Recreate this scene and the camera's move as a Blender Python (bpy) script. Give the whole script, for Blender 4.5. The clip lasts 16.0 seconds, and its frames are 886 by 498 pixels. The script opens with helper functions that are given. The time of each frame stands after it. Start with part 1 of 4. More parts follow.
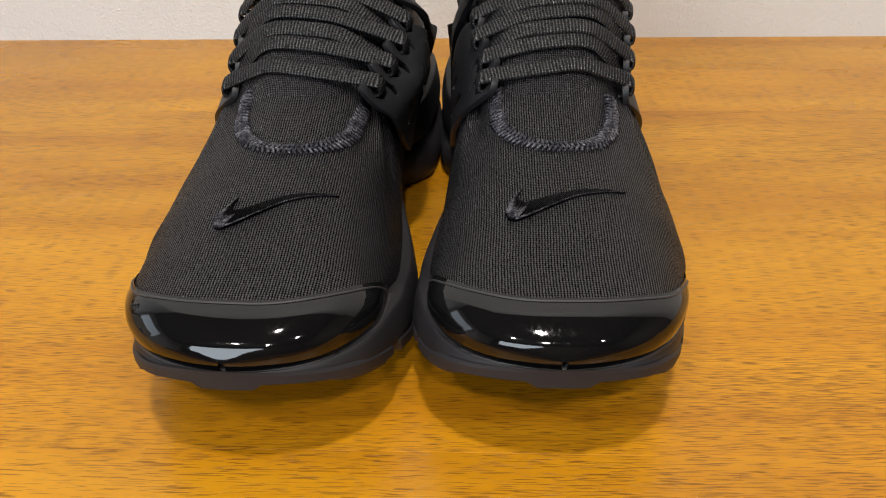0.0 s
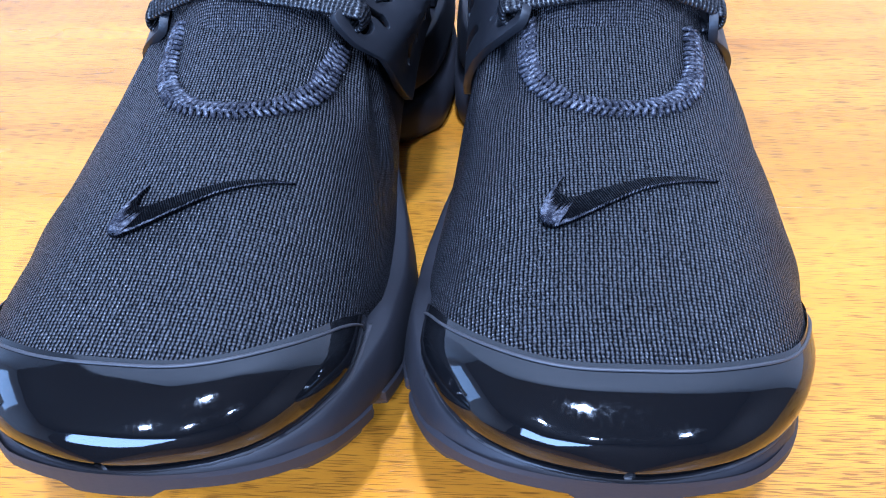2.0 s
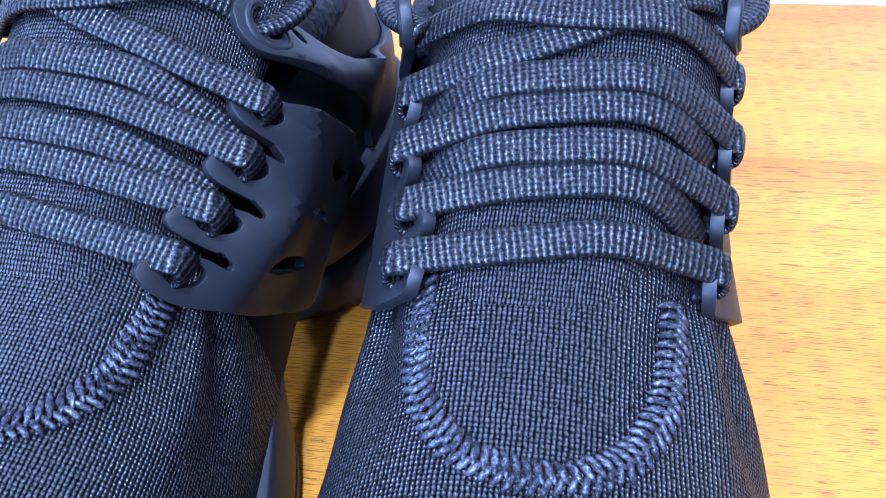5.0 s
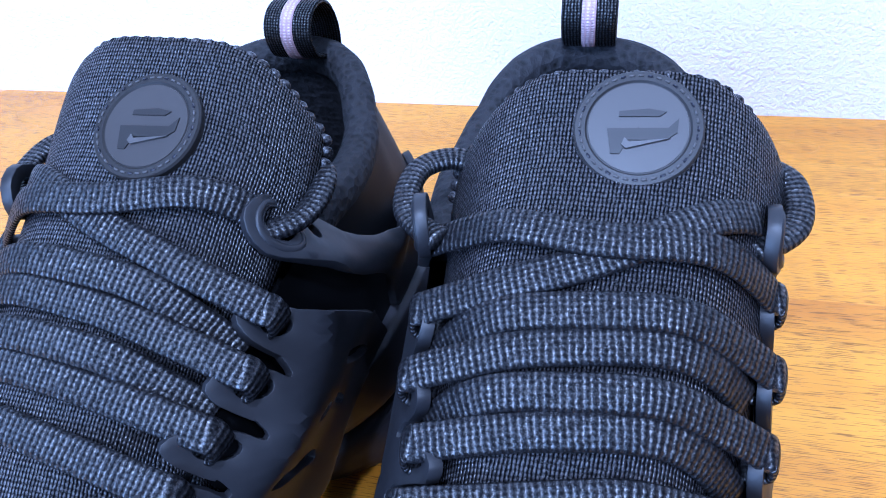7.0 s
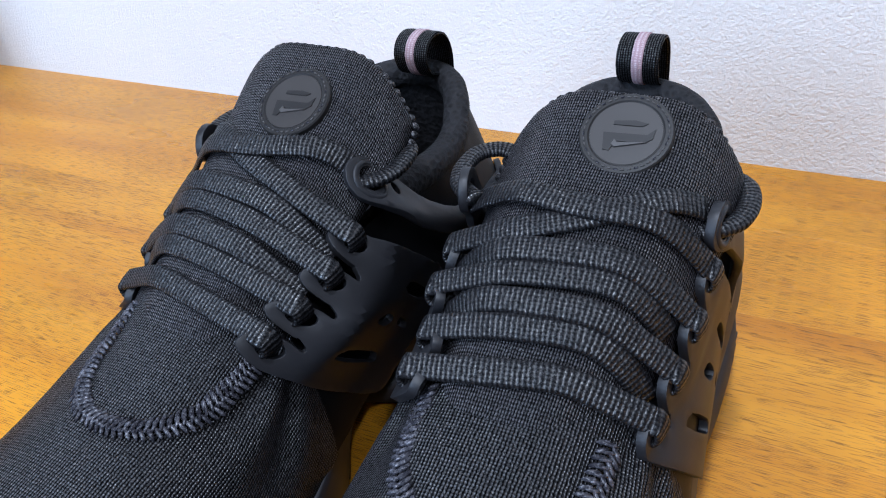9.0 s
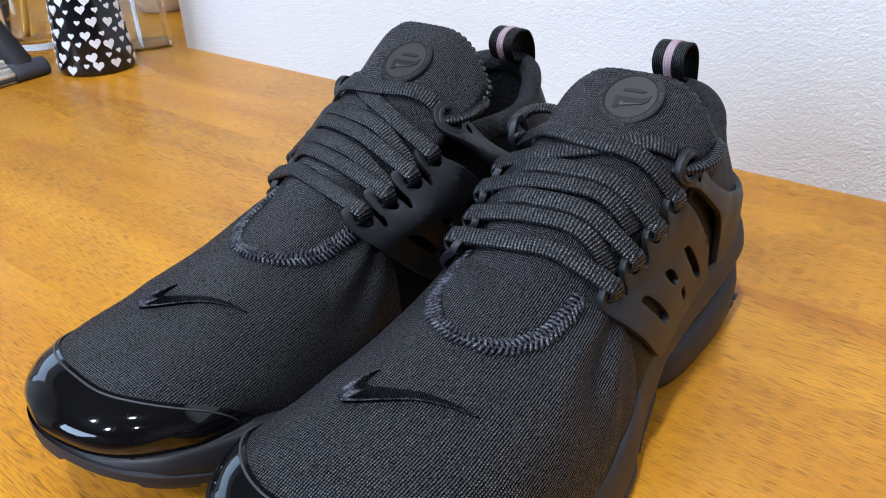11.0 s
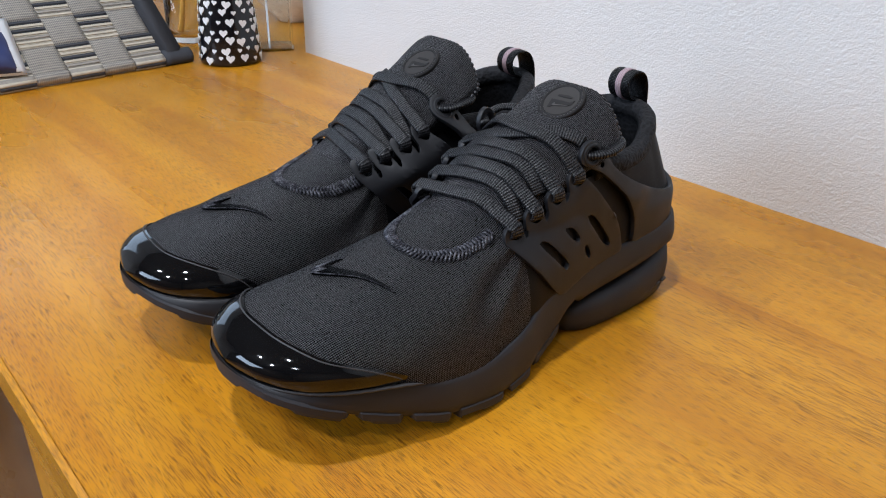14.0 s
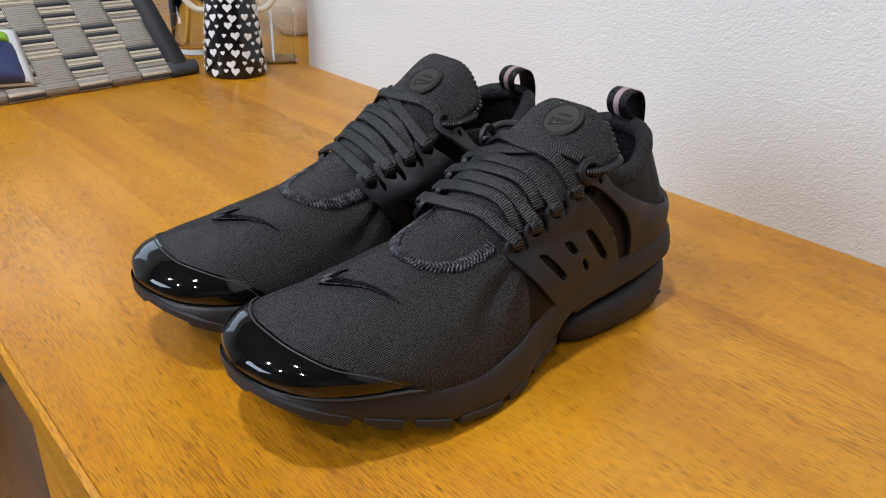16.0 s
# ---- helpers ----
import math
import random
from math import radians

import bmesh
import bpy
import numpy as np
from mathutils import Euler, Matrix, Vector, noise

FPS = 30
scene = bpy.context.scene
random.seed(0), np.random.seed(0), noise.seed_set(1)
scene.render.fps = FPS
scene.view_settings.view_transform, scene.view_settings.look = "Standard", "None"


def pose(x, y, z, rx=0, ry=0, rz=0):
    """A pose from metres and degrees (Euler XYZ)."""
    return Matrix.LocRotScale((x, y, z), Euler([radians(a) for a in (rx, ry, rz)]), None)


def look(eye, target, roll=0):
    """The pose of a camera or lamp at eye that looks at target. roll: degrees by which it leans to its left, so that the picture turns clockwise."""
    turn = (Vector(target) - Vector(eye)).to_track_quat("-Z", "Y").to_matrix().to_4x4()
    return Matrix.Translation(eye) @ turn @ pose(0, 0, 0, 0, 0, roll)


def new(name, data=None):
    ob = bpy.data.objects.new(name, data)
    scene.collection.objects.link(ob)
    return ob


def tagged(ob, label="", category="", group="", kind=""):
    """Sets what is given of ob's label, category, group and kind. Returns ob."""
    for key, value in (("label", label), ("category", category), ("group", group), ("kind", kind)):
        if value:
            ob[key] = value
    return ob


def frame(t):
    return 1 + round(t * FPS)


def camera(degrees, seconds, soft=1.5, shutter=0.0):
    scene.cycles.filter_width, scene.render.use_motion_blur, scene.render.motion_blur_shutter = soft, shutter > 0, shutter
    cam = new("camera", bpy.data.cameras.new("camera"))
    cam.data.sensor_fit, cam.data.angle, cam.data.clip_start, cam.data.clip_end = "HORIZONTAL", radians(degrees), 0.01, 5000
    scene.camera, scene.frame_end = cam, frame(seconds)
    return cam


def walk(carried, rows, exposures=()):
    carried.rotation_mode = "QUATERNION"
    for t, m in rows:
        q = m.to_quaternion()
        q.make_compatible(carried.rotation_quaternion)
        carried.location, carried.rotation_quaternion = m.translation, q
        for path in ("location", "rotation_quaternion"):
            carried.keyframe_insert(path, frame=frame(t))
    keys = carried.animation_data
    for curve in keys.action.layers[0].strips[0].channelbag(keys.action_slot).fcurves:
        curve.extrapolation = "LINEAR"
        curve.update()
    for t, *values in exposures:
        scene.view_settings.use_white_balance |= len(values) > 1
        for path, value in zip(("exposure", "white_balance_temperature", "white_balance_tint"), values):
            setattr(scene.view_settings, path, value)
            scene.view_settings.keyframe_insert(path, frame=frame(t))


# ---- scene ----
cam = camera(59.4, 16.0, 1.1)
PATH = [
    (0, (0.057, 0.016, 0.21), (-0.018, 1.688, -0.884), -1.1),
    (0.5, (0.054, 0.044, 0.194), (-0.026, 1.679, -0.956), -1.3),
    (1, (0.054, 0.069, 0.184), (-0.043, 1.667, -1.015), -1.6),
    (1.5, (0.057, 0.089, 0.179), (-0.062, 1.656, -1.057), -1.9),
    (2, (0.059, 0.107, 0.18), (-0.08, 1.65, -1.085), -2.2),
    (2.5, (0.064, 0.127, 0.18), (-0.102, 1.649, -1.107), -2.4),
    (3, (0.078, 0.144, 0.181), (-0.114, 1.643, -1.129), -2.5),
    (3.5, (0.087, 0.162, 0.182), (-0.132, 1.646, -1.142), -2.7),
    (4, (0.088, 0.182, 0.187), (-0.163, 1.656, -1.14), -3.0),
    (4.5, (0.094, 0.202, 0.187), (-0.178, 1.676, -1.136), -3.2),
    (5, (0.093, 0.221, 0.192), (-0.201, 1.699, -1.123), -3.7),
    (5.2, (0.092, 0.226, 0.195), (-0.213, 1.704, -1.118), -4.0),
    (7.3, (0.098, 0.254, 0.215), (-0.373, 1.787, -0.98), -5.3),
    (7.5, (0.1, 0.249, 0.217), (-0.406, 1.777, -0.969), -5.3),
    (8, (0.113, 0.233, 0.226), (-0.487, 1.752, -0.928), -5.3),
    (8.5, (0.129, 0.215, 0.226), (-0.574, 1.72, -0.888), -5.1),
    (9, (0.148, 0.199, 0.227), (-0.667, 1.675, -0.85), -4.9),
    (9.5, (0.169, 0.178, 0.229), (-0.746, 1.616, -0.817), -4.5),
    (10, (0.19, 0.162, 0.23), (-0.816, 1.558, -0.789), -4.1),
    (10.2, (0.195, 0.152, 0.229), (-0.816, 1.556, -0.775), -3.4),
    (12.3, (0.302, 0.098, 0.244), (-0.955, 1.339, -0.694), -0.0),
    (12.5, (0.316, 0.095, 0.245), (-0.958, 1.324, -0.685), 0.3),
    (13, (0.335, 0.092, 0.246), (-0.968, 1.297, -0.677), 0.8),
    (13.5, (0.351, 0.086, 0.25), (-0.97, 1.277, -0.665), 1.1),
    (14, (0.362, 0.081, 0.249), (-0.968, 1.271, -0.654), 1.3),
    (14.5, (0.365, 0.078, 0.253), (-0.967, 1.27, -0.643), 1.5),
    (15, (0.365, 0.074, 0.254), (-0.969, 1.272, -0.632), 1.7),
    (15.5, (0.37, 0.072, 0.255), (-0.965, 1.274, -0.625), 1.8),
    (16, (0.369, 0.071, 0.255), (-0.967, 1.274, -0.621), 2.0),
]
EXPO = [(0.0, 0.0, 6700, 10), (0.5, 0.15, 5350, 11), (1.0, 0.62, 4400, 13), (1.5, 1.0, 4400, 15), (2.0, 1.22, 4200, 16), (3.0, 1.44, 4080, 22), (5.0, 1.54, 4060, 22), (7.5, 0.84, 4150, 17), (8.0, 0.62, 4250, 14), (8.5, 0.5, 4550, 12), (9.0, 0.42, 5100, 11), (10.0, 0.42, 5300, 10), (12.5, 0.12, 5200, 10), (13.5, 0.05, 5450, 10), (16.0, 0.0, 5950, 10)]
walk(cam, [(t, look(eye, target, roll)) for t, eye, target, roll in PATH], EXPO)

# ---- light ----
world = bpy.data.worlds.new("room_air")
scene.world = world
world.use_nodes = True
world.node_tree.nodes["Background"].inputs[0].default_value = (0.75, 0.85, 1.0, 1)
world.node_tree.nodes["Background"].inputs[1].default_value = 0.25


def area(name, m, sx, sy, watts, colour, shape="RECTANGLE"):
    d = bpy.data.lights.new(name, "AREA")
    d.shape, d.size, d.size_y, d.energy, d.color = shape, sx, sy, watts, colour
    o = new(name, d)
    o.matrix_world = m
    return o


for lx, ly, lw in ((0.1, -0.1, 16), (-0.65, -0.8, 10), (0.95, -0.8, 10), (0.15, -1.2, 15)):
    area("ceiling_lamp_light", look((lx, ly, 1.7), (lx, ly + 0.15, 0)), 0.11, 0.11, lw, (1.0, 0.97, 0.92), "DISK")
area("window_light", look((-0.8, -2.0, 0.75), (0.05, 0.3, 0.05)), 1.7, 1.1, 46, (0.78, 0.89, 1.0))
area("side_window_light", look((-2.5, 0.35, 0.75), (0.0, 0.4, 0.0)), 1.2, 1.0, 7, (0.70, 0.85, 1.0))


# ---- materials ----
class Mat:
    """A node material with short-hand for its nodes."""

    def __init__(self, name, base, rough=0.6, metal=0.0, spec=0.5):
        self.m = bpy.data.materials.new(name)
        self.m.use_nodes = True
        self.t = self.m.node_tree
        self.b = self.t.nodes["Principled BSDF"]
        self.b.inputs["Base Color"].default_value = (*base, 1)
        self.b.inputs["Roughness"].default_value = rough
        self.b.inputs["Metallic"].default_value = metal
        self.b.inputs["Specular IOR Level"].default_value = spec

    def node(self, kind, **values):
        n = self.t.nodes.new(kind)
        for k, v in values.items():
            n.inputs[k].default_value = v
        return n

    def link(self, a, b):
        self.t.links.new(a, b)

    def math(self, op, a, b=None):
        n = self.t.nodes.new("ShaderNodeMath")
        n.operation = op
        for i, x in enumerate((a, b)):
            if x is None:
                continue
            if isinstance(x, (int, float)):
                n.inputs[i].default_value = x
            else:
                self.link(x, n.inputs[i])
        return n.outputs[0]

    def coords(self, kind="Object", scale=(1, 1, 1)):
        c = self.t.nodes.new("ShaderNodeTexCoord")
        mp = self.t.nodes.new("ShaderNodeMapping")
        mp.inputs["Scale"].default_value = scale
        self.link(c.outputs[kind], mp.inputs[0])
        return mp.outputs[0]

    def noise(self, vec, scale, detail=4.0, rough=0.55):
        n = self.node("ShaderNodeTexNoise", Scale=scale, Detail=detail, Roughness=rough)
        self.link(vec, n.inputs["Vector"])
        return n.outputs["Fac"]

    def ramp(self, fac, stops):
        r = self.t.nodes.new("ShaderNodeValToRGB")
        e = r.color_ramp.elements
        while len(e) < len(stops):
            e.new(0.5)
        for x, (p, c) in zip(e, stops):
            x.position = p
            x.color = (*c, 1) if len(c) == 3 else c
        self.link(fac, r.inputs[0])
        return r.outputs[0]

    def mix(self, fac, a, b, blend="MIX"):
        n = self.t.nodes.new("ShaderNodeMix")
        n.data_type, n.blend_type = "RGBA", blend
        for i, x in ((0, fac), (6, a), (7, b)):
            if isinstance(x, (int, float)):
                n.inputs[i].default_value = x
            elif isinstance(x, tuple):
                n.inputs[i].default_value = (*x, 1)
            else:
                self.link(x, n.inputs[i])
        return n.outputs[2]

    def bump(self, height, strength, distance):
        n = self.node("ShaderNodeBump", Strength=strength, Distance=distance)
        self.link(height, n.inputs["Height"])
        self.link(n.outputs[0], self.b.inputs["Normal"])

    def colour(self, socket):
        self.link(socket, self.b.inputs["Base Color"])

    def roughness(self, socket):
        self.link(socket, self.b.inputs["Roughness"])


def weave(name, base, light, pitch_x, pitch_y, depth, rough=0.85, sheen=0.0, rib=False, coat=0.0, shine=2.4):
    """Woven cloth: threads at a given pitch along the mesh's own metre-scale UV map."""
    m = Mat(name, base, rough, spec=0.22)
    uv = m.t.nodes.new("ShaderNodeUVMap")
    sep = m.t.nodes.new("ShaderNodeSeparateXYZ")
    vec = m.coords("Object")
    wob = m.noise(vec, 180, 2)
    m.link(uv.outputs[0], sep.inputs[0])
    shift = m.math("ADD", m.math("MULTIPLY", m.math("SUBTRACT", wob, 0.5), 3.2), m.math("MULTIPLY", m.math("SUBTRACT", m.noise(vec, 900, 1), 0.5), 3.0))
    sx = m.math("SINE", m.math("ADD", m.math("MULTIPLY", sep.outputs[0], 2 * math.pi / pitch_x), shift))
    sy = m.math("SINE", m.math("ADD", m.math("MULTIPLY", sep.outputs[1], 2 * math.pi / pitch_y), shift))
    h = m.math("SUBTRACT", m.math("MULTIPLY", m.math("MULTIPLY", m.math("ADD", sx, 1.0), m.math("ADD", m.math("MULTIPLY", sy, 0.55), 1.0)), 0.64), 1.0) if not rib else m.math("ADD", m.math("MULTIPLY", sy, 0.62), m.math("MULTIPLY", sx, 0.22))
    h01 = m.math("ADD", m.math("MULTIPLY", h, 0.5), 0.5)
    fuzz = m.noise(vec, 2600, 2)
    # Sparkle of the threads, put into the colour as random pale specks.
    glint = m.ramp(m.noise(vec, 3300, 1), [(0.60, (0, 0, 0)), (0.74, (1, 1, 1))])
    tone = m.math("MULTIPLY", m.math("POWER", h01, 1.35), m.math("ADD", m.math("MULTIPLY", fuzz, 1.9), -0.15))
    fleck = m.ramp(m.noise(vec, 1150, 2), [(0.34, (0.25, 0.25, 0.25)), (0.66, (1.0, 1.0, 1.0))])
    tone = m.math("ADD", m.math("MULTIPLY", tone, m.math("MULTIPLY", fleck, 1.45)), m.math("MULTIPLY", glint, m.math("ADD", m.math("MULTIPLY", h01, 0.9), 0.25)))
    big = m.noise(vec, 14, 3)
    col = m.mix(m.math("MINIMUM", m.math("MAXIMUM", tone, 0.0), 1.6), base, light)
    m.colour(m.mix(0.35, col, m.ramp(big, [(0.3, (0.5, 0.5, 0.5)), (0.7, (1, 1, 1))]), "MULTIPLY"))
    m.link(m.math("MINIMUM", m.math("MULTIPLY", tone, shine), 1.0), m.b.inputs["Specular IOR Level"])
    m.roughness(m.math("SUBTRACT", rough - 0.17, m.math("MULTIPLY", h01, 0.40)))
    m.bump(m.math("ADD", h, m.math("MULTIPLY", fuzz, 0.5)), 0.6, depth)
    m.b.inputs["Sheen Weight"].default_value = sheen
    m.link(m.math("MINIMUM", m.math("MULTIPLY", tone, coat), 0.8), m.b.inputs["Coat Weight"])
    m.b.inputs["Coat Roughness"].default_value = 0.42
    m.b.inputs["Sheen Roughness"].default_value = 0.5
    return m.m


def plain(name, base, rough, grain=600, depth=0.0001, vary=0.25, spec=0.5, metal=0.0, blotch=30):
    """A moulded or painted surface with fine relief and faint blotches."""
    m = Mat(name, base, rough, metal, spec)
    v = m.coords("Object")
    n = m.noise(v, blotch, 4)
    f = m.noise(v, grain, 3)
    lo = tuple(c * (1 - vary) for c in base)
    hi = tuple(min(1, c * (1 + vary)) for c in base)
    m.colour(m.mix(n, lo, hi))
    r = m.math("ADD", m.math("MULTIPLY", n, 0.25), rough - 0.12)
    m.roughness(r)
    m.bump(f, 0.6, depth)
    return m.m


FABRIC = weave("black_stretch_knit", (0.0009, 0.0009, 0.0012), (0.040, 0.0362, 0.0415), 0.00100, 0.00096, 0.00030, shine=2.8)
TONGUE = weave("black_tongue_knit", (0.0016, 0.0016, 0.0020), (0.042, 0.037, 0.0445), 0.0008, 0.0011, 0.00025)
LACE = weave("black_lace_braid", (0.0042, 0.0041, 0.0048), (0.0125, 0.0116, 0.0136), 0.0011, 0.0014, 0.00028, rib=True, shine=1.2)
WEBBING = weave("black_webbing", (0.004, 0.004, 0.0046), (0.0075, 0.0072, 0.0082), 0.0009, 0.0008, 0.00012, shine=1.2)
THREAD = weave("black_thread", (0.016, 0.0155, 0.020), (0.115, 0.110, 0.135), 0.0006, 0.0004, 0.0002)
EMBROIDERY = weave("black_satin_stitch", (0.0012, 0.0012, 0.0015), (0.0075, 0.0073, 0.0086), 0.0006, 0.02, 0.00025, rough=0.95, shine=0.25)
STRIPE = weave("lilac_pink_webbing", (0.36, 0.25, 0.27), (0.52, 0.40, 0.43), 0.0014, 0.0008, 0.0002)
CAGE = plain("matte_black_cage_plastic", (0.0105, 0.0103, 0.0122), 0.48, 900, 0.00003, spec=0.40)


def patent():
    m = Mat("glossy_black_toe_film", (0.0035, 0.0035, 0.004), 0.045, 0.0, 0.55)
    v = m.coords("Object")
    m.roughness(m.ramp(m.noise(v, 900, 3), [(0.4, (0.03, 0.03, 0.03)), (0.75, (0.11, 0.11, 0.11))]))
    m.bump(m.noise(v, 70, 2), 0.15, 0.0004)
    return m.m




def spacer():
    """Knitted spacer mesh: small open cells."""
    m = Mat("black_spacer_mesh", (0.006, 0.006, 0.007), 0.75, spec=0.3)
    v = m.coords("Object")
    cell = m.node("ShaderNodeTexVoronoi", Scale=430)
    m.link(v, cell.inputs["Vector"])
    d = cell.outputs["Distance"]
    m.colour(m.mix(m.ramp(d, [(0.15, (0, 0, 0)), (0.55, (1, 1, 1))]), (0.0022, 0.0022, 0.0026), (0.013, 0.0125, 0.0145)))
    m.bump(m.math("ADD", d, m.math("MULTIPLY", m.noise(v, 1800, 2), 0.3)), 0.8, 0.0009)
    return m.m


PATENT = patent()
MESH_LINING = spacer()
NEOPRENE = plain("smooth_black_neoprene", (0.0030, 0.0030, 0.0036), 0.55, 2200, 0.00008, vary=0.3, spec=0.2)
MIDSOLE = plain("black_foam_midsole", (0.013, 0.012, 0.0145), 0.55, 1500, 0.00006)
RUBBER = plain("black_outsole_rubber", (0.016, 0.0145, 0.0175), 0.6, 1100, 0.00008)
GLUE = plain("dried_glue_line", (0.040, 0.037, 0.038), 0.5, 900, 0.0002)
BADGE = plain("smoky_grey_badge_rubber", (0.042, 0.038, 0.036), 0.45, 800, 0.00003, spec=0.25)
BADGE_DARK = plain("dark_badge_rubber", (0.019, 0.0175, 0.017), 0.5, 800, 0.00003, spec=0.25)
BADGE_LIGHT = plain("pale_badge_mark", (0.065, 0.06, 0.058), 0.5, 800, 0.00003, spec=0.25)


def wood(name, dark, mid, light, pores=(0.11, 0.034, 0.005)):
    """Varnished open-pored hardwood with grain along the object's x."""
    m = Mat(name, mid, 0.4, spec=0.36)
    info = m.t.nodes.new("ShaderNodeObjectInfo")
    c = m.t.nodes.new("ShaderNodeTexCoord")
    off = m.node("ShaderNodeVectorMath")
    off.operation = "MULTIPLY_ADD"
    m.link(info.outputs["Random"], off.inputs[0])
    off.inputs[1].default_value = (3.0, 7.0, 1.0)
    m.link(c.outputs["Object"], off.inputs[2])

    def scaled(s):
        mp = m.t.nodes.new("ShaderNodeMapping")
        mp.inputs["Scale"].default_value = s
        m.link(off.outputs[0], mp.inputs[0])
        return mp.outputs[0]

    grain = m.noise(scaled((2.2, 26, 26)), 1.0, 6, 0.6)
    figure = m.noise(scaled((5, 14, 14)), 1.0, 3)
    col = m.ramp(grain, [(0.3, dark), (0.5, mid), (0.72, light)])
    col = m.mix(0.4, col, m.ramp(figure, [(0.35, (0.72, 0.66, 0.55)), (0.65, (1.0, 1.0, 1.0))]), "MULTIPLY")
    pv = scaled((120, 3300, 3300))
    pn = m.noise(pv, 1.0, 0.5, 0.3)
    patch = m.noise(scaled((7, 16, 16)), 1.0, 2)
    th = m.math("ADD", pn, m.math("MULTIPLY", patch, 0.32))
    pore = m.ramp(th, [(0.735, (0, 0, 0)), (0.790, (1, 1, 1))])
    col = m.mix(m.math("MULTIPLY", pore, 0.7), col, pores)
    tone = m.math("ADD", m.math("MULTIPLY", info.outputs["Random"], 0.30), 0.79)
    col = m.mix(1.0, col, m.ramp(tone, [(0.0, (0, 0, 0)), (1.0, (1, 1, 1))]), "MULTIPLY")
    m.colour(col)
    m.roughness(m.math("ADD", m.math("MULTIPLY", figure, 0.2), 0.19))
    m.bump(m.math("SUBTRACT", m.math("MULTIPLY", grain, 0.3), pore), 0.35, 0.0003)
    m.b.inputs["Coat Weight"].default_value = 0.06
    m.b.inputs["Coat Roughness"].default_value = 0.25
    return m.m


WOOD = wood("honey_varnished_wood", (0.48, 0.180, 0.0045), (0.61, 0.264, 0.008), (0.69, 0.32, 0.014))
FLOORWOOD = wood("brown_floor_wood", (0.15, 0.065, 0.016), (0.20, 0.09, 0.022), (0.25, 0.115, 0.03))


def plaster():
    m = Mat("white_textured_wallpaper", (0.78, 0.77, 0.75), 0.75)
    v = m.coords("Object")
    a, b = m.noise(v, 620, 2, 0.5), m.noise(v, 230, 2)
    big = m.noise(v, 3, 3)
    m.colour(m.ramp(big, [(0.3, (0.64, 0.63, 0.615)), (0.7, (0.70, 0.69, 0.68))]))
    m.bump(m.math("ADD", a, m.math("MULTIPLY", b, 0.7)), 0.7, 0.0013)
    return m.m


WALL = plaster()
# For the unseen ceiling and walls, added dark to hold down reflections and bounce.
CEIL = plain("dark_unseen_ceiling", (0.10, 0.075, 0.05), 0.6, 200, 0.0003, vary=0.2, blotch=6)
DARK_WALL = plain("dark_unseen_wall", (0.09, 0.065, 0.045), 0.55, 200, 0.0003, vary=0.25, blotch=6)


# ---- mesh helpers ----
def curve(*table):
    """A smooth function through (x, y) pairs."""
    xs, ys = np.array([p[0] for p in table], float), np.array([p[1] for p in table], float)
    d = np.diff(ys) / np.diff(xs)
    g = np.zeros(len(xs))
    g[0], g[-1] = d[0], d[-1]
    for i in range(1, len(xs) - 1):
        g[i] = 0 if d[i - 1] * d[i] <= 0 else 2 * d[i - 1] * d[i] / (d[i - 1] + d[i])

    def f(x):
        x = min(max(x, xs[0]), xs[-1])
        i = min(max(int(np.searchsorted(xs, x)) - 1, 0), len(xs) - 2)
        h = xs[i + 1] - xs[i]
        t = (x - xs[i]) / h
        return float((1 + 2 * t) * (1 - t) ** 2 * ys[i] + t * (1 - t) ** 2 * h * g[i] + t * t * (3 - 2 * t) * ys[i + 1] + t * t * (t - 1) * h * g[i + 1])

    return f


def mesh_of(name, verts, faces, material, uvs=None, smooth=True):
    me = bpy.data.meshes.new(name)
    me.from_pydata([tuple(v) for v in verts], [], faces)
    if uvs is not None:
        layer = me.uv_layers.new(name="UVMap")
        idx = np.empty(len(me.loops), int)
        me.loops.foreach_get("vertex_index", idx)
        layer.data.foreach_set("uv", np.array(uvs, float)[idx].ravel())
    me.materials.append(material)
    if smooth:
        me.shade_smooth()
    return me


def put(name, me, parent=None, label=""):
    o = new(name, me)
    if parent is not None:
        o.parent = parent
    return tagged(o, label)


def part(name, bm, material, parent, label="", smooth=True):
    me = bpy.data.meshes.new(name)
    bm.to_mesh(me)
    bm.free()
    me.materials.append(material)
    if smooth:
        me.shade_smooth()
    return put(name, me, parent, label)


def grid(nu, nv, f, wrap_v=False):
    """Vertices and faces of a grid of points f(i, j)."""
    vs = [f(i, j) for i in range(nu) for j in range(nv)]
    last = nv if wrap_v else nv - 1
    fs = [(i * nv + j, i * nv + (j + 1) % nv, (i + 1) * nv + (j + 1) % nv, (i + 1) * nv + j) for i in range(nu - 1) for j in range(last)]
    return vs, fs


def metre_uv(vs, nu, nv):
    """UV in metres along the rows and the columns of a grid."""
    a = np.array([tuple(v) for v in vs]).reshape(nu, nv, 3)
    du = np.zeros((nu, nv))
    dv = np.zeros((nu, nv))
    du[1:] = np.cumsum(np.linalg.norm(np.diff(a, axis=0), axis=2), axis=0)
    dv[:, 1:] = np.cumsum(np.linalg.norm(np.diff(a, axis=1), axis=2), axis=1)
    dv -= dv[:, nv // 2: nv // 2 + 1]
    du = np.repeat(du[:, nv // 2: nv // 2 + 1], nv, 1)
    return np.stack([dv, du], 2).reshape(-1, 2)


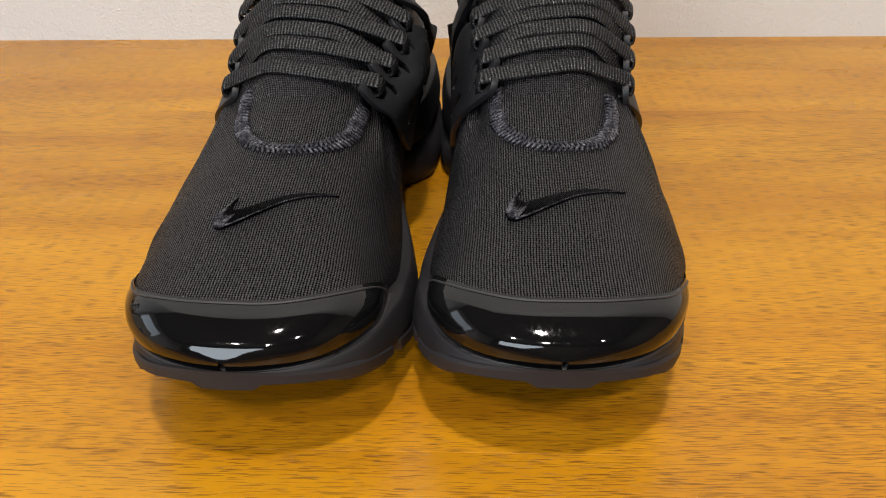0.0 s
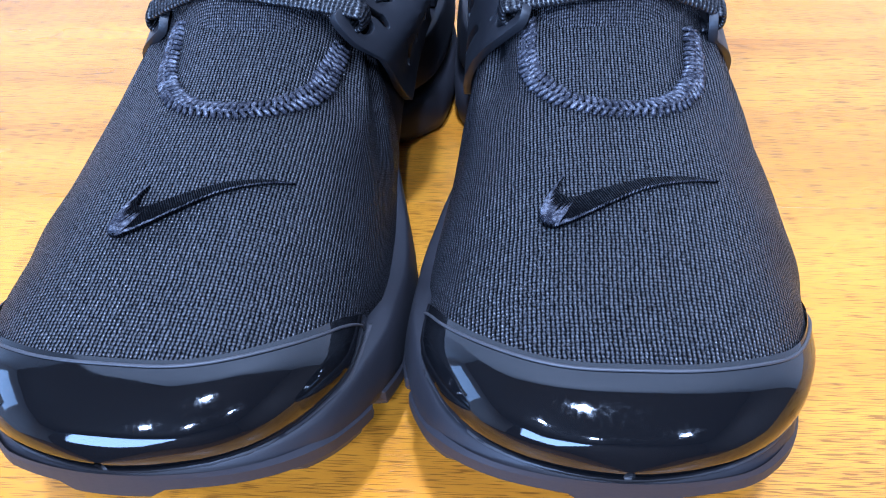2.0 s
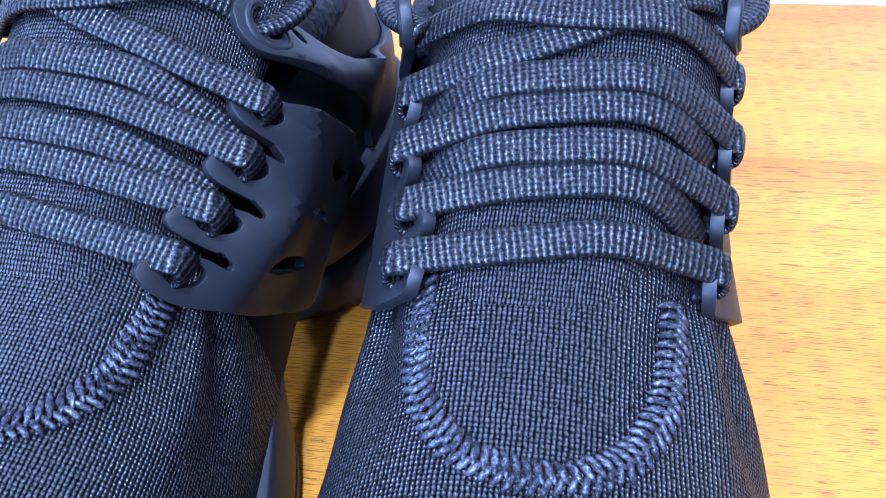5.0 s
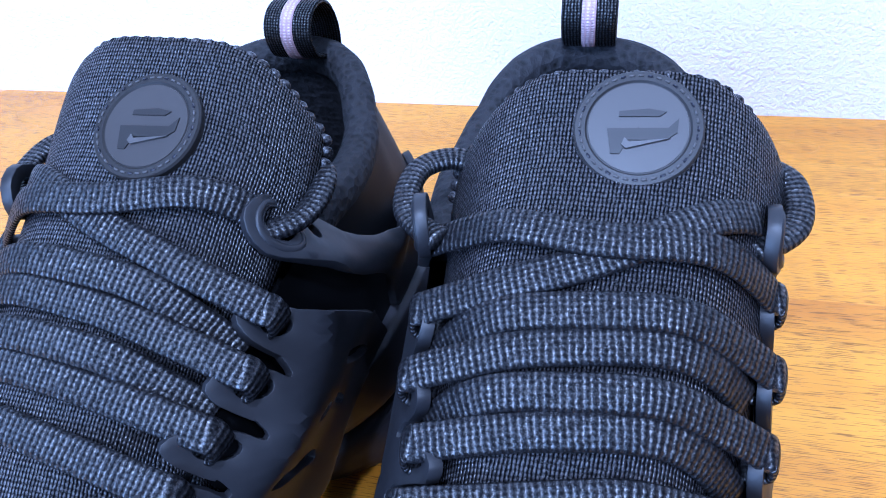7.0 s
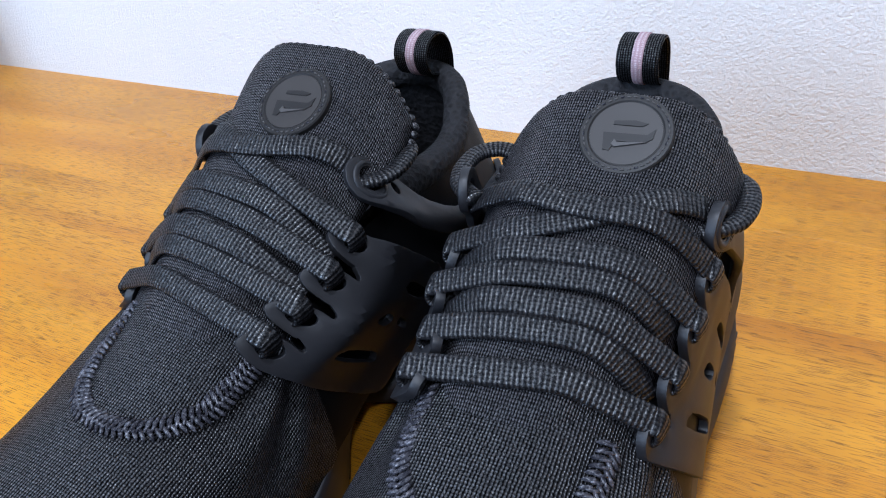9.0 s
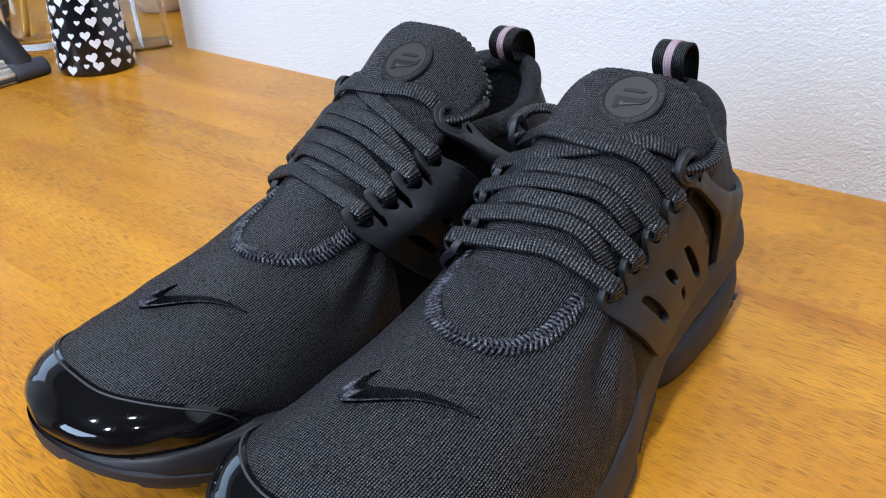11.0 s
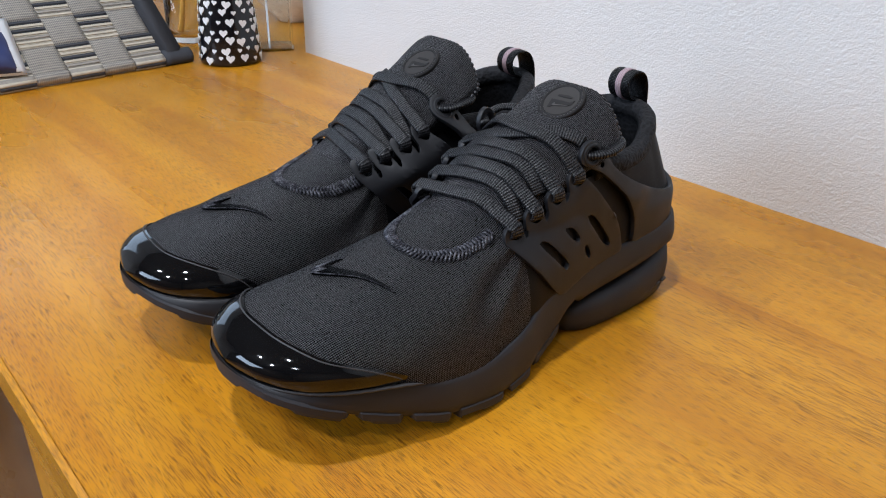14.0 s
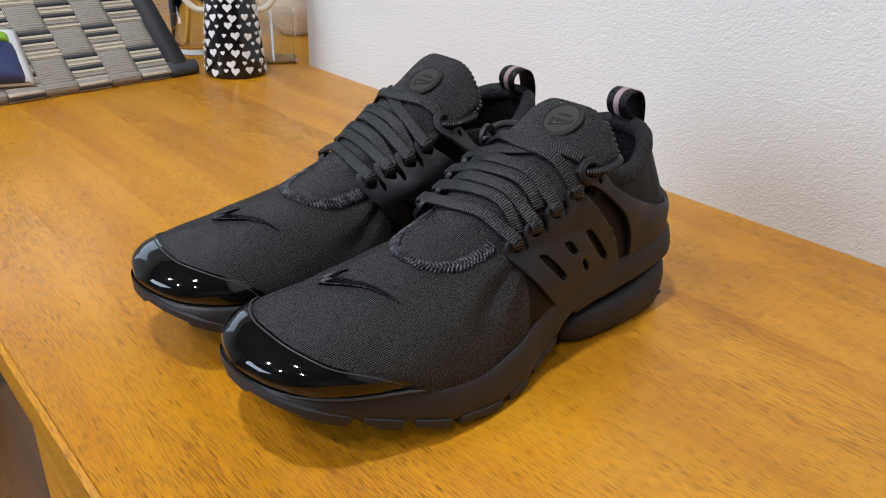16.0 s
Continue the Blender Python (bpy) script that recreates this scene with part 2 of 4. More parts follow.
def thicken(o, t, offset=-1.0):
    md = o.modifiers.new("thickness", "SOLIDIFY")
    md.thickness, md.offset, md.use_even_offset = t, offset, False
    return o


def bevel(o, w, seg=2):
    md = o.modifiers.new("edges", "BEVEL")
    md.width, md.segments, md.limit_method, md.angle_limit = w, seg, "ANGLE", radians(40)
    return o


def smooth_path(pts, n):
    """Catmull-Rom through points, n samples."""
    p = [Vector(q) for q in pts]
    p = [2 * p[0] - p[1]] + p + [2 * p[-1] - p[-2]]
    out = []
    for k in range(n):
        x = k / (n - 1) * (len(p) - 3)
        i = min(int(x), len(p) - 4)
        t = x - i
        a, b, c, d = p[i:i + 4]
        out.append(0.5 * (2 * b + (c - a) * t + (2 * a - 5 * b + 4 * c - d) * t * t + (3 * b - a - 3 * c + d) * t ** 3))
    return out


def ribbon(name, pts, normals, width, thick, material, parent=None, label="", sides=10, flat=0.6, closed=False):
    """A braided band of rounded-flat section along pts; normals point out of its face."""
    n = len(pts)
    vs, uv, run = [], [], 0.0
    for i in range(n):
        a, b = pts[max(i - 1, 0)], pts[min(i + 1, n - 1)]
        t = (b - a).normalized()
        nn = normals[i] - normals[i].dot(t) * t
        nn.normalize()
        s = t.cross(nn)
        if i:
            run += (pts[i] - pts[i - 1]).length
        for j in range(sides):
            ang = 2 * math.pi * j / sides
            c, q = math.cos(ang), math.sin(ang)
            x = width / 2 * math.copysign(abs(c) ** flat, c)
            y = thick / 2 * math.copysign(abs(q) ** flat, q)
            vs.append(pts[i] + s * x + nn * y)
            uv.append((x, run))
    fs = [(i * sides + j, i * sides + (j + 1) % sides, (i + 1) * sides + (j + 1) % sides, (i + 1) * sides + j) for i in range(n - 1) for j in range(sides)]
    fs += [tuple(range(sides))[::-1], tuple((n - 1) * sides + j for j in range(sides))]
    return put(name, mesh_of(name, vs, fs, material, uv), parent, label)


def box_bm(x0, x1, y0, y1, z0, z1):
    bm = bmesh.new()
    bmesh.ops.create_cube(bm, size=1, matrix=Matrix.Translation(((x0 + x1) / 2, (y0 + y1) / 2, (z0 + z1) / 2)) @ Matrix.Diagonal((x1 - x0, y1 - y0, z1 - z0, 1)))
    return bm


def revolve(name, profile, material, parent=None, label="", n=40, m=None, smooth=True):
    vs, fs = grid(len(profile), n, lambda i, j: Vector((profile[i][0] * math.cos(2 * math.pi * j / n), profile[i][0] * math.sin(2 * math.pi * j / n), profile[i][1])), True)
    if m is not None:
        vs = [m @ v for v in vs]
    return put(name, mesh_of(name, vs, fs, material, smooth=smooth), parent, label)


# ---- the setting ----
TOP_Y0, TOP_Y1 = 0.133, 0.662


def setting(name, bm, material, label, category, smooth=False):
    o = part(name, bm, material, None, label, smooth)
    return tagged(o, label, category, kind="structure")


setting("wall_back", box_bm(-0.585, 2.0, 0.662, 1.35, -0.75, 1.75), WALL, "white wall with a pebbled plaster texture behind the table", "wall")
setting("wall_alcove", box_bm(-2.6, -0.5851, 1.2, 1.35, -0.75, 1.75), WALL, "white plaster wall at the rear of the alcove", "wall")
setting("wall_east", box_bm(2.0, 2.1, -2.3, 1.35, -0.75, 1.75), DARK_WALL, "unseen side wall, added dark to cut bounced light", "wall")
setting("wall_west", box_bm(-2.7, -2.6, -2.3, 1.35, -0.75, 1.75), WALL, "white plaster side wall", "wall")
setting("wall_south", box_bm(-2.6, 2.0, -2.3, -2.2, -0.75, 1.75), DARK_WALL, "unseen wall, added dark to keep reflections black", "wall")
setting("ceiling", box_bm(-2.7, 2.1, -2.3, 1.35, 1.75, 1.8), CEIL, "unseen ceiling, added dark to keep reflections black", "ceiling")
setting("floor", box_bm(-2.7, 2.1, -2.3, 1.35, -0.8, -0.75), FLOORWOOD, "dark brown wooden floor under the table", "floor")

# ---- table ----
table = tagged(new("table"), "honey-coloured varnished wooden table against the white wall", "table")
table.location = (0, 0, 0)


def board(x0, x1, y0, y1, parent):
    cx, cy = (x0 + x1) / 2, (y0 + y1) / 2
    bm = box_bm(x0 - cx, x1 - cx, y0 - cy, y1 - cy, -0.03, 0.0)
    es = [e for e in bm.edges if all(abs(v.co.z) < 1e-6 for v in e.verts)]
    bmesh.ops.bevel(bm, geom=es, offset=0.00006, segments=1, affect="EDGES")
    if y0 <= TOP_Y0 + 1e-6:
        es = [e for e in bm.edges if all(v.co.y < y0 - cy + 1e-3 and v.co.z > -0.001 for v in e.verts)]
        bmesh.ops.bevel(bm, geom=es, offset=0.002, segments=3, affect="EDGES")
    o = part("board", bm, WOOD, parent, "", False)
    o.location = (cx, cy, 0)
    return o


ys = [TOP_Y0, 0.206, 0.281, 0.3555, 0.43, 0.508, 0.586, TOP_Y1]
for k in range(7):
    cuts = [-1.5, -1.1 + 0.1 * (k % 3), -0.455 if k == 3 else -0.62 - 0.11 * ((k * 2) % 5), 0.45 + 0.13 * ((k * 3) % 4), 1.25]
    for a, b in zip(cuts, cuts[1:]):
        board(a, b, ys[k], ys[k + 1], table)
part("apron", box_bm(-1.35, 1.1, 0.20, 0.225, -0.11, -0.0305), WOOD, table)
for lx, ly in ((-1.3, 0.2), (-1.3, 0.55), (1.02, 0.2), (1.02, 0.55)):
    part("leg", box_bm(lx, lx + 0.07, ly, ly + 0.07, -0.75, -0.0305), WOOD, table)
part("front_panel", box_bm(-0.046, 1.08, 0.1345, 0.160, -0.75, -0.0305), WOOD, table, "shaded wooden front panel")

# ---- shoes ----
LEN = 0.2905
AL = curve((0, 0), (0.0012, 0.012), (0.004, 0.0215), (0.01, 0.0315), (0.02, 0.0405), (0.035, 0.0475), (0.05, 0.0515), (0.07, 0.0556), (0.096, 0.0573), (0.125, 0.0545), (0.16, 0.048), (0.19, 0.0455), (0.22, 0.0435), (0.25, 0.0425), (0.268, 0.0395), (0.28, 0.0325), (0.287, 0.0215), (0.29, 0.009), (LEN, 0))
AM = curve((0, 0), (0.0012, 0.012), (0.004, 0.0215), (0.01, 0.0315), (0.02, 0.0395), (0.035, 0.0450), (0.05, 0.0455), (0.07, 0.0452), (0.096, 0.0432), (0.125, 0.0398), (0.16, 0.0365), (0.19, 0.036), (0.22, 0.037), (0.25, 0.0375), (0.268, 0.0345), (0.28, 0.0285), (0.287, 0.019), (0.29, 0.008), (LEN, 0))
WB = curve((0, 0.0432), (0.012, 0.0406), (0.03, 0.0378), (0.0625, 0.0325), (0.085, 0.0272), (0.105, 0.0258), (0.13, 0.0285), (0.15, 0.0345), (0.165, 0.0395), (0.2, 0.0462), (0.25, 0.0482), (LEN, 0.052))
WT = curve((0, 0.0480), (0.0015, 0.0500), (0.004, 0.0530), (0.012, 0.0572), (0.027, 0.0612), (0.061, 0.0680), (0.1, 0.0770), (0.13, 0.0885), (0.16, 0.112), (0.19, 0.136), (0.22, 0.155), (LEN, 0.165))
RIM = curve((0.13, 0.084), (0.15, 0.086), (0.17, 0.092), (0.19, 0.097), (0.21, 0.099), (0.235, 0.098), (0.255, 0.101), (0.272, 0.107), (LEN, 0.1125))
EXP_P = curve((0, 0.62), (0.03, 0.68), (0.06, 0.80), (0.1, 0.83), (0.15, 0.87), (0.2, 0.7), (LEN, 0.55))
EXP_Q = curve((0, 0.75), (0.03, 0.83), (0.06, 1.02), (0.1, 1.03), (0.15, 0.97), (LEN, 0.95))
TONGUE_TOP = curve((0.12, 0.0825), (0.135, 0.0935), (0.15, 0.1055), (0.165, 0.1165), (0.18, 0.1275), (0.19, 0.1345), (0.2, 0.1415), (0.209, 0.1470))
TONGUE_HALF = curve((0.12, 0.022), (0.15, 0.0315), (0.18, 0.0345), (0.195, 0.0368), (0.203, 0.0368), (0.207, 0.0352), (0.209, 0.0310))
TONGUE_END = 0.209
TONGUE_BASE = curve((0.12, 0.003), (0.15, 0.0050), (0.209, 0.0080))
TONGUE_TURN = [0.0]


def TONGUE_MID(u):
    """Middle of the tongue; its free end leans to one side."""
    return TONGUE_BASE(u) + TONGUE_TURN[0] * min(max((u - 0.13) / 0.06, 0), 1)


DROOP = [0.0]


def back(u):
    """The rear half is drawn out a little towards the heel."""
    return u if u < 0.2 else 0.2 + (u - 0.2) * 1.075


def blunt(f, u0):
    """Rounds the tip of an outline so that it is not pointed."""
    e = f(u0)
    return lambda u: e * math.sqrt(max(u, 0.0) / u0) if u < u0 else f(u)


AL, AM = blunt(AL, 0.004), blunt(AM, 0.004)


def tail(u):
    """The sole flares a little beyond the upper at the heel."""
    return u if u < 0.2 else 0.2 + (u - 0.2) * 1.115


def lean(u, w):
    k = min(max((u - 0.235) / 0.05, 0), 1)
    return back(u) - 0.36 * max(0.0, w - 0.066) * k * k * (3 - 2 * k)


def side_v(u, side, w):
    """Half-width of the upper at height w."""
    wb, wt = WB(u), WT(u)
    f = min(max((w - wb) / (wt - wb), 0), 1)
    s = f ** (1 / EXP_Q(u))
    k = min(max((u - 0.225) / 0.035, 0), 1) * min(max((w - 0.066) / 0.05, 0), 1)
    return side * (AL(u) if side > 0 else AM(u)) * math.sqrt(max(0, 1 - s * s)) ** EXP_P(u) * (1 - 0.22 * k)


def on_section(u, phi):
    c, s = math.cos(phi), math.sin(phi)
    a = AL(u) if c > 0 else AM(u)
    return Vector((math.copysign(abs(c) ** EXP_P(u), c) * a, u, WB(u) + (WT(u) - WB(u)) * max(0, s) ** EXP_Q(u)))


def top_w(u, v):
    """Height of the vamp over (u, v)."""
    a = AL(u) if v > 0 else AM(u)
    c = min(abs(v) / max(a, 1e-6), 1) ** (1 / EXP_P(u))
    return WB(u) + (WT(u) - WB(u)) * math.sqrt(max(0, 1 - c * c)) ** EXP_Q(u)


def tongue_w(u, v):
    h = TONGUE_HALF(u)
    d = abs(v - TONGUE_MID(u)) / h
    k = min(max((u - 0.14) / 0.055, 0), 1)
    return TONGUE_TOP(u) - DROOP[0] * k ** 1.5 - 0.021 * d ** 4.0 * (h / 0.036)


def cover_w(u, v):
    """Height of whatever lies uppermost under the laces."""
    w = top_w(u, v)
    if u >= 0.142:
        w = min(w, RIM(u))
    if u > 0.12 and abs(v - TONGUE_MID(min(u, TONGUE_END))) < TONGUE_HALF(min(u, TONGUE_END)):
        w = max(w, tongue_w(min(u, TONGUE_END), v))
    return w


# Outline of the sole: half-widths, underside and top edge.
SL = curve((0, 0), (0.0015, 0.014), (0.005, 0.0245), (0.012, 0.0335), (0.022, 0.0410), (0.038, 0.0475), (0.06, 0.0540), (0.085, 0.0600), (0.11, 0.0605), (0.135, 0.0575), (0.16, 0.051), (0.19, 0.0475), (0.22, 0.0465), (0.25, 0.047), (0.27, 0.0460), (0.284, 0.0385), (0.291, 0.0240), (0.2945, 0))
SM = curve((0, 0), (0.0015, 0.014), (0.005, 0.0245), (0.012, 0.035), (0.022, 0.043), (0.038, 0.0485), (0.06, 0.0520), (0.085, 0.0515), (0.11, 0.0480), (0.135, 0.0415), (0.16, 0.0355), (0.19, 0.0365), (0.205, 0.0410), (0.22, 0.0445), (0.25, 0.0460), (0.27, 0.0435), (0.284, 0.0355), (0.291, 0.0215), (0.2945, 0))
SL, SM = blunt(SL, 0.005), blunt(SM, 0.005)
UNDER = curve((0, 0.0375), (0.008, 0.0335), (0.02, 0.0282), (0.04, 0.0200), (0.064, 0.0112), (0.09, 0.0042), (0.12, 0.0005), (0.142, 0.0010), (0.155, 0.005), (0.17, 0.0125), (0.182, 0.022), (0.195, 0.0255), (0.23, 0.028), (0.27, 0.034), (0.2945, 0.038))
U0 = -0.003


def sole_loop(n):
    """(u, side) round the sole's edge from the heel along the lateral side to the toe and back."""
    half = [0.5 - 0.5 * math.cos(math.pi * i / (n // 2)) for i in range(n // 2 + 1)]
    return [((1 - t) * 0.2945, 1) for t in half] + [(t * 0.2945, -1) for t in half[1:-1]]


def sole_v(u, side):
    return side * (SL(u) if side > 0 else SM(u))


def waist(u, sd):
    """How far the sole is cut in under the arch."""
    return 0.0165 * math.exp(-((u - 0.180) / 0.021) ** 2) if sd < 0 else 0.0


def build_sole(parent, mirror):
    n = 220
    loop = sole_loop(n)

    def ring(i, j):
        u, sd = loop[j]
        lo, hi = UNDER(u) + 0.0035 * (u < 0.19), WB(min(u, LEN)) + 0.001
        # underside, rounded lower edge, wall, lip
        k = [(0.55, 0.0), (0.965, 0.0), (0.995, 0.12), (1.0, 0.3), (0.985, 0.6), (0.965, 0.85), (0.95, 0.97), (0.935, 1.0), (0.86, 1.0), (0.5, 0.97)][i]
        uc = 0.15
        return Vector((mirror * (sole_v(u, sd) + waist(u, sd) * (1 - k[1]) ** 0.7) * k[0], U0 + uc + (tail(u) - uc) * (1 - (1 - k[0]) * 0.25), lo + (hi - lo) * k[1]))

    vs, fs = grid(10, n, ring, True)
    fs += [tuple(range(n))[::-1], tuple(9 * n + j for j in range(n))]
    put("midsole", mesh_of("midsole", vs, fs, MIDSOLE), parent, "black foam midsole")

    # Forefoot outsole: one rubber tread wrapped under the front, with cut notches along its edge.
    cuts = [0.036, 0.061, 0.086, 0.122, 0.147]
    us = sorted(set([0.0, 0.0001, 0.0003, 0.0007, 0.0020, 0.003] + [0.172 * i / 130 for i in range(131)]))

    def notch(u, sd):
        d = min(abs(u - c - (0.004 if sd < 0 else 0)) for c in cuts)
        return max(0.0, 1 - d / 0.0034)

    prof = [(0.0, 0.0), (0.6, 0.0), (0.93, 0.0), (1.0, 0.0008), (1.012, 0.0026), (1.008, 0.0060), (0.97, 0.0075)]
    rows = []
    for sd in (1, -1):
        def tread(i, j, sd=sd):
            u = us[i]
            a, h = prof[j]
            nt = notch(u, sd)
            w = UNDER(u) + h + (0.0042 * nt if a > 0.5 and h < 0.004 else 0.0)
            shrink = 1 - 0.07 * nt * (a > 0.9)
            lift = 0.0022 * (math.sin(u * 210) > 0.2) * (a > 0.5) * (h < 0.002)
            return Vector((mirror * (sole_v(u, sd) + waist(u, sd)) * a * shrink, U0 - 0.0008 + u + (0.002 * (a > 0.9) * nt), w + lift))
        rows.append(grid(len(us), len(prof), tread))
    vs, fs = rows[0]
    k = len(vs)
    vs, fs = vs + rows[1][0], fs + [tuple(a + k for a in f) for f in rows[1][1]]
    o = put("outsole", mesh_of("outsole", vs, fs, RUBBER, smooth=False), parent, "black rubber outsole with notched tread edge")

    # Heel pod: a wedge of rubber under the heel, parted from the midsole by a groove.
    a0, a1 = 0.186, 0.292
    m = 90
    lp = []
    for i in range(m):
        t = 2 * math.pi * i / m
        u = (a0 + a1) / 2 + (a1 - a0) / 2 * math.copysign(abs(math.cos(t)) ** 0.75, math.cos(t))
        lp.append((u, 1 if math.sin(t) >= 0 else -1, abs(math.sin(t)) ** 0.35))
    topw = curve((0.185, 0.0155), (0.2, 0.0200), (0.23, 0.0225), (0.27, 0.0310), (0.2945, 0.0385))
    botw = curve((0.185, 0.0045), (0.192, 0.0012), (0.21, 0.0), (0.26, 0.0), (0.276, 0.003), (0.2945, 0.013))
    pr = [(0.5, 0.0), (0.95, 0.0), (1.01, 0.07), (1.035, 0.3), (1.04, 0.6), (1.015, 0.85), (0.97, 0.96), (0.9, 1.0), (0.5, 1.0)]

    def pod(i, j):
        u, sd, f = lp[j]
        a, h = pr[i]
        lo, hi = botw(u), topw(u)
        uu = 0.245 + (tail(u) - 0.245) * (0.3 + 0.7 * a)
        uu += 0.016 * max(0.0, 1 - (u - 0.186) / 0.03) * (f if sd < 0 else 0.0)
        return Vector((mirror * sole_v(min(max(u, 0.19), 0.2905), sd) * f * a, U0 + uu, lo + (hi - lo) * h))

    vs, fs = grid(len(pr), m, pod, True)
    fs += [tuple(range(m)), tuple((len(pr) - 1) * m + j for j in range(m))]
    put("heel_pod", mesh_of("heel_pod", vs, fs, RUBBER), parent, "black rubber heel pod")
    for i in range(5):
        u = 0.243 + 0.0065 * i
        bm = box_bm(-0.0012, 0.0012, -0.0022, 0.0022, -0.0008, 0.0008)
        bmesh.ops.bevel(bm, geom=bm.edges[:], offset=0.0004, segments=1, affect="EDGES")
        q = part("tread_mark", bm, GLUE, parent)
        q.matrix_basis = pose(mirror * sole_v(u, 1) * 1.008, U0 + tail(u), 0.008 + 0.0006 * i, 20, 0, 0)


def tuck(p, u, phi, out):
    """Moves a point of the toe outwards by out, less where it turns in towards the sole."""
    out -= 0.0032 * max(0.0, 1 - (p.z - WB(u)) / 0.0095) ** 1.4
    g = Vector((math.cos(phi), -max(0, 1 - u / 0.03), math.sin(phi) * 0.8)).normalized()
    return p + g * out - Vector((0, 0.0032 * max(0.0, 1 - u / 0.036), 0))


def build_upper(parent, mirror):
    nphi = 72
    us = [0.00003, 0.0002, 0.0006, 0.0013, 0.0025] + [0.142 * (i / 60) ** 1.15 for i in range(2, 61)]

    def wrinkle(u, phi):
        """Soft folds where the vamp gathers towards the first eyelets."""
        out = 0.0
        for foot in (0.75, math.pi - 0.80):
            du, dp = (0.150 - u) / 0.05, (foot - phi) / 1.1
            r = math.hypot(du, dp)
            a = math.atan2(dp, du)
            fade = math.exp(-((r - 0.55) / 0.45) ** 2) * math.exp(-(a / 0.75) ** 2)
            out += 0.0020 * fade * math.cos(a * 9.5 + 1.5 * math.sin(r * 3))
        return out

    def vamp(i, j):
        phi = math.pi * j / (nphi - 1)
        p = on_section(us[i], phi)
        w = wrinkle(us[i], phi)
        k = min(max((0.066 - us[i]) / 0.012, 0), 1)
        p = p.lerp(tuck(p, us[i], phi, -0.0006), k)
        return Vector((mirror * (p.x + w * math.cos(phi)), p.y, p.z + w * math.sin(phi)))

    vs, fs = grid(len(us), nphi, vamp)
    uv = metre_uv(vs, len(us), nphi)
    put("vamp", mesh_of("vamp", vs, fs, FABRIC, uv), parent, "black woven stretch vamp")

    # Bootie walls round the heel.
    t = [i / 70 for i in range(71)]
    rear = [0.128 + (LEN - 0.128) * math.sin(x * math.pi / 2) for x in t]
    loop = [(u, 1) for u in rear] + [(u, -1) for u in rear[::-1][1:]]

    def wall(inset):
        def f(i, j):
            u, sd = loop[i]
            w = WB(u) + (RIM(u) - WB(u)) * j / 19
            v = side_v(u, sd, w)
            k = (1 - inset / 0.036) * (1 - 0.06 * max(0.0, (0.150 - u) / 0.022))
            q = Vector((mirror * v * k, lean(u, w), w))
            q.y = 0.16 + (q.y - 0.16) * (1 - inset / 0.13)
            return q
        return grid(len(loop), 20, f)

    vs, fs = wall(0)
    put("bootie", mesh_of("bootie", vs, fs, NEOPRENE, metre_uv(vs, len(loop), 20)), parent, "black knit bootie")
    vs, fs = wall(0.006)
    put("lining", mesh_of("lining", vs, fs, MESH_LINING, metre_uv(vs, len(loop), 20)), parent, "black spacer mesh lining")
    rim = [(u, sd) for u, sd in loop if u > 0.196]
    pts = []
    for u, sd in rim:
        v = side_v(u, sd, RIM(u))
        q = Vector((mirror * v * (1 - 0.003 / 0.036), lean(u, RIM(u)), RIM(u)))
        q.y = 0.16 + (q.y - 0.16) * (1 - 0.003 / 0.13)
        pts.append(q)
    ribbon("collar", pts, [Vector((0, 0, 1))] * len(pts), 0.0105, 0.0120, MESH_LINING, parent, "padded black mesh collar", 12, 0.9)
    # Insole floor.
    n = 60
    lp = [((0.12 + 0.165 * (0.5 - 0.5 * math.cos(2 * math.pi * i / n))), 1 if i < n / 2 else -1) for i in range(n)]
    vs = [Vector((mirror * side_v(u, sd, WB(u) + 0.004) * 0.9, back(u), WB(u) + 0.006)) for u, sd in lp]
    put("insole", mesh_of("insole", vs, [tuple(range(n))], MESH_LINING, [(v.x, v.y) for v in vs]), parent, "black insole")


def build_cap(parent, mirror):
    n = 80

    def cap(i, j):
        phi = math.pi * (0.02 + 0.96 * j / (n - 1))
        c = math.cos(phi)
        end = 0.0172 + (0.0480 * (0.3 * abs(c) ** 2.2 + 0.7 * abs(c) ** 14) if c > 0 else 0.037 * (0.6 * abs(c) ** 2.0 + 0.4 * abs(c) ** 8))
        k = i / 18
        u = max(0.00002, end * k ** 2.0)
        p = on_section(u, phi)
        out = 0.0013 * min(1, (1 - k) * 5) + 0.0001
        p = tuck(p, u, phi, out)
        return Vector((mirror * p.x, p.y, p.z))

    vs, fs = grid(19, n, cap)
    put("toe_cap", mesh_of("toe_cap", vs, fs, PATENT), parent, "glossy black patent toe cap")
    pts = [Vector(cap(17, j)) + Vector((0, 0.0005, 0.0002)) for j in range(1, n - 1)]
    ribbon("cap_edge", pts, [Vector((0, 0, 1))] * len(pts), 0.0009, 0.0007, GLUE, parent, "dusty glue line along the cap", 6, 1.0)


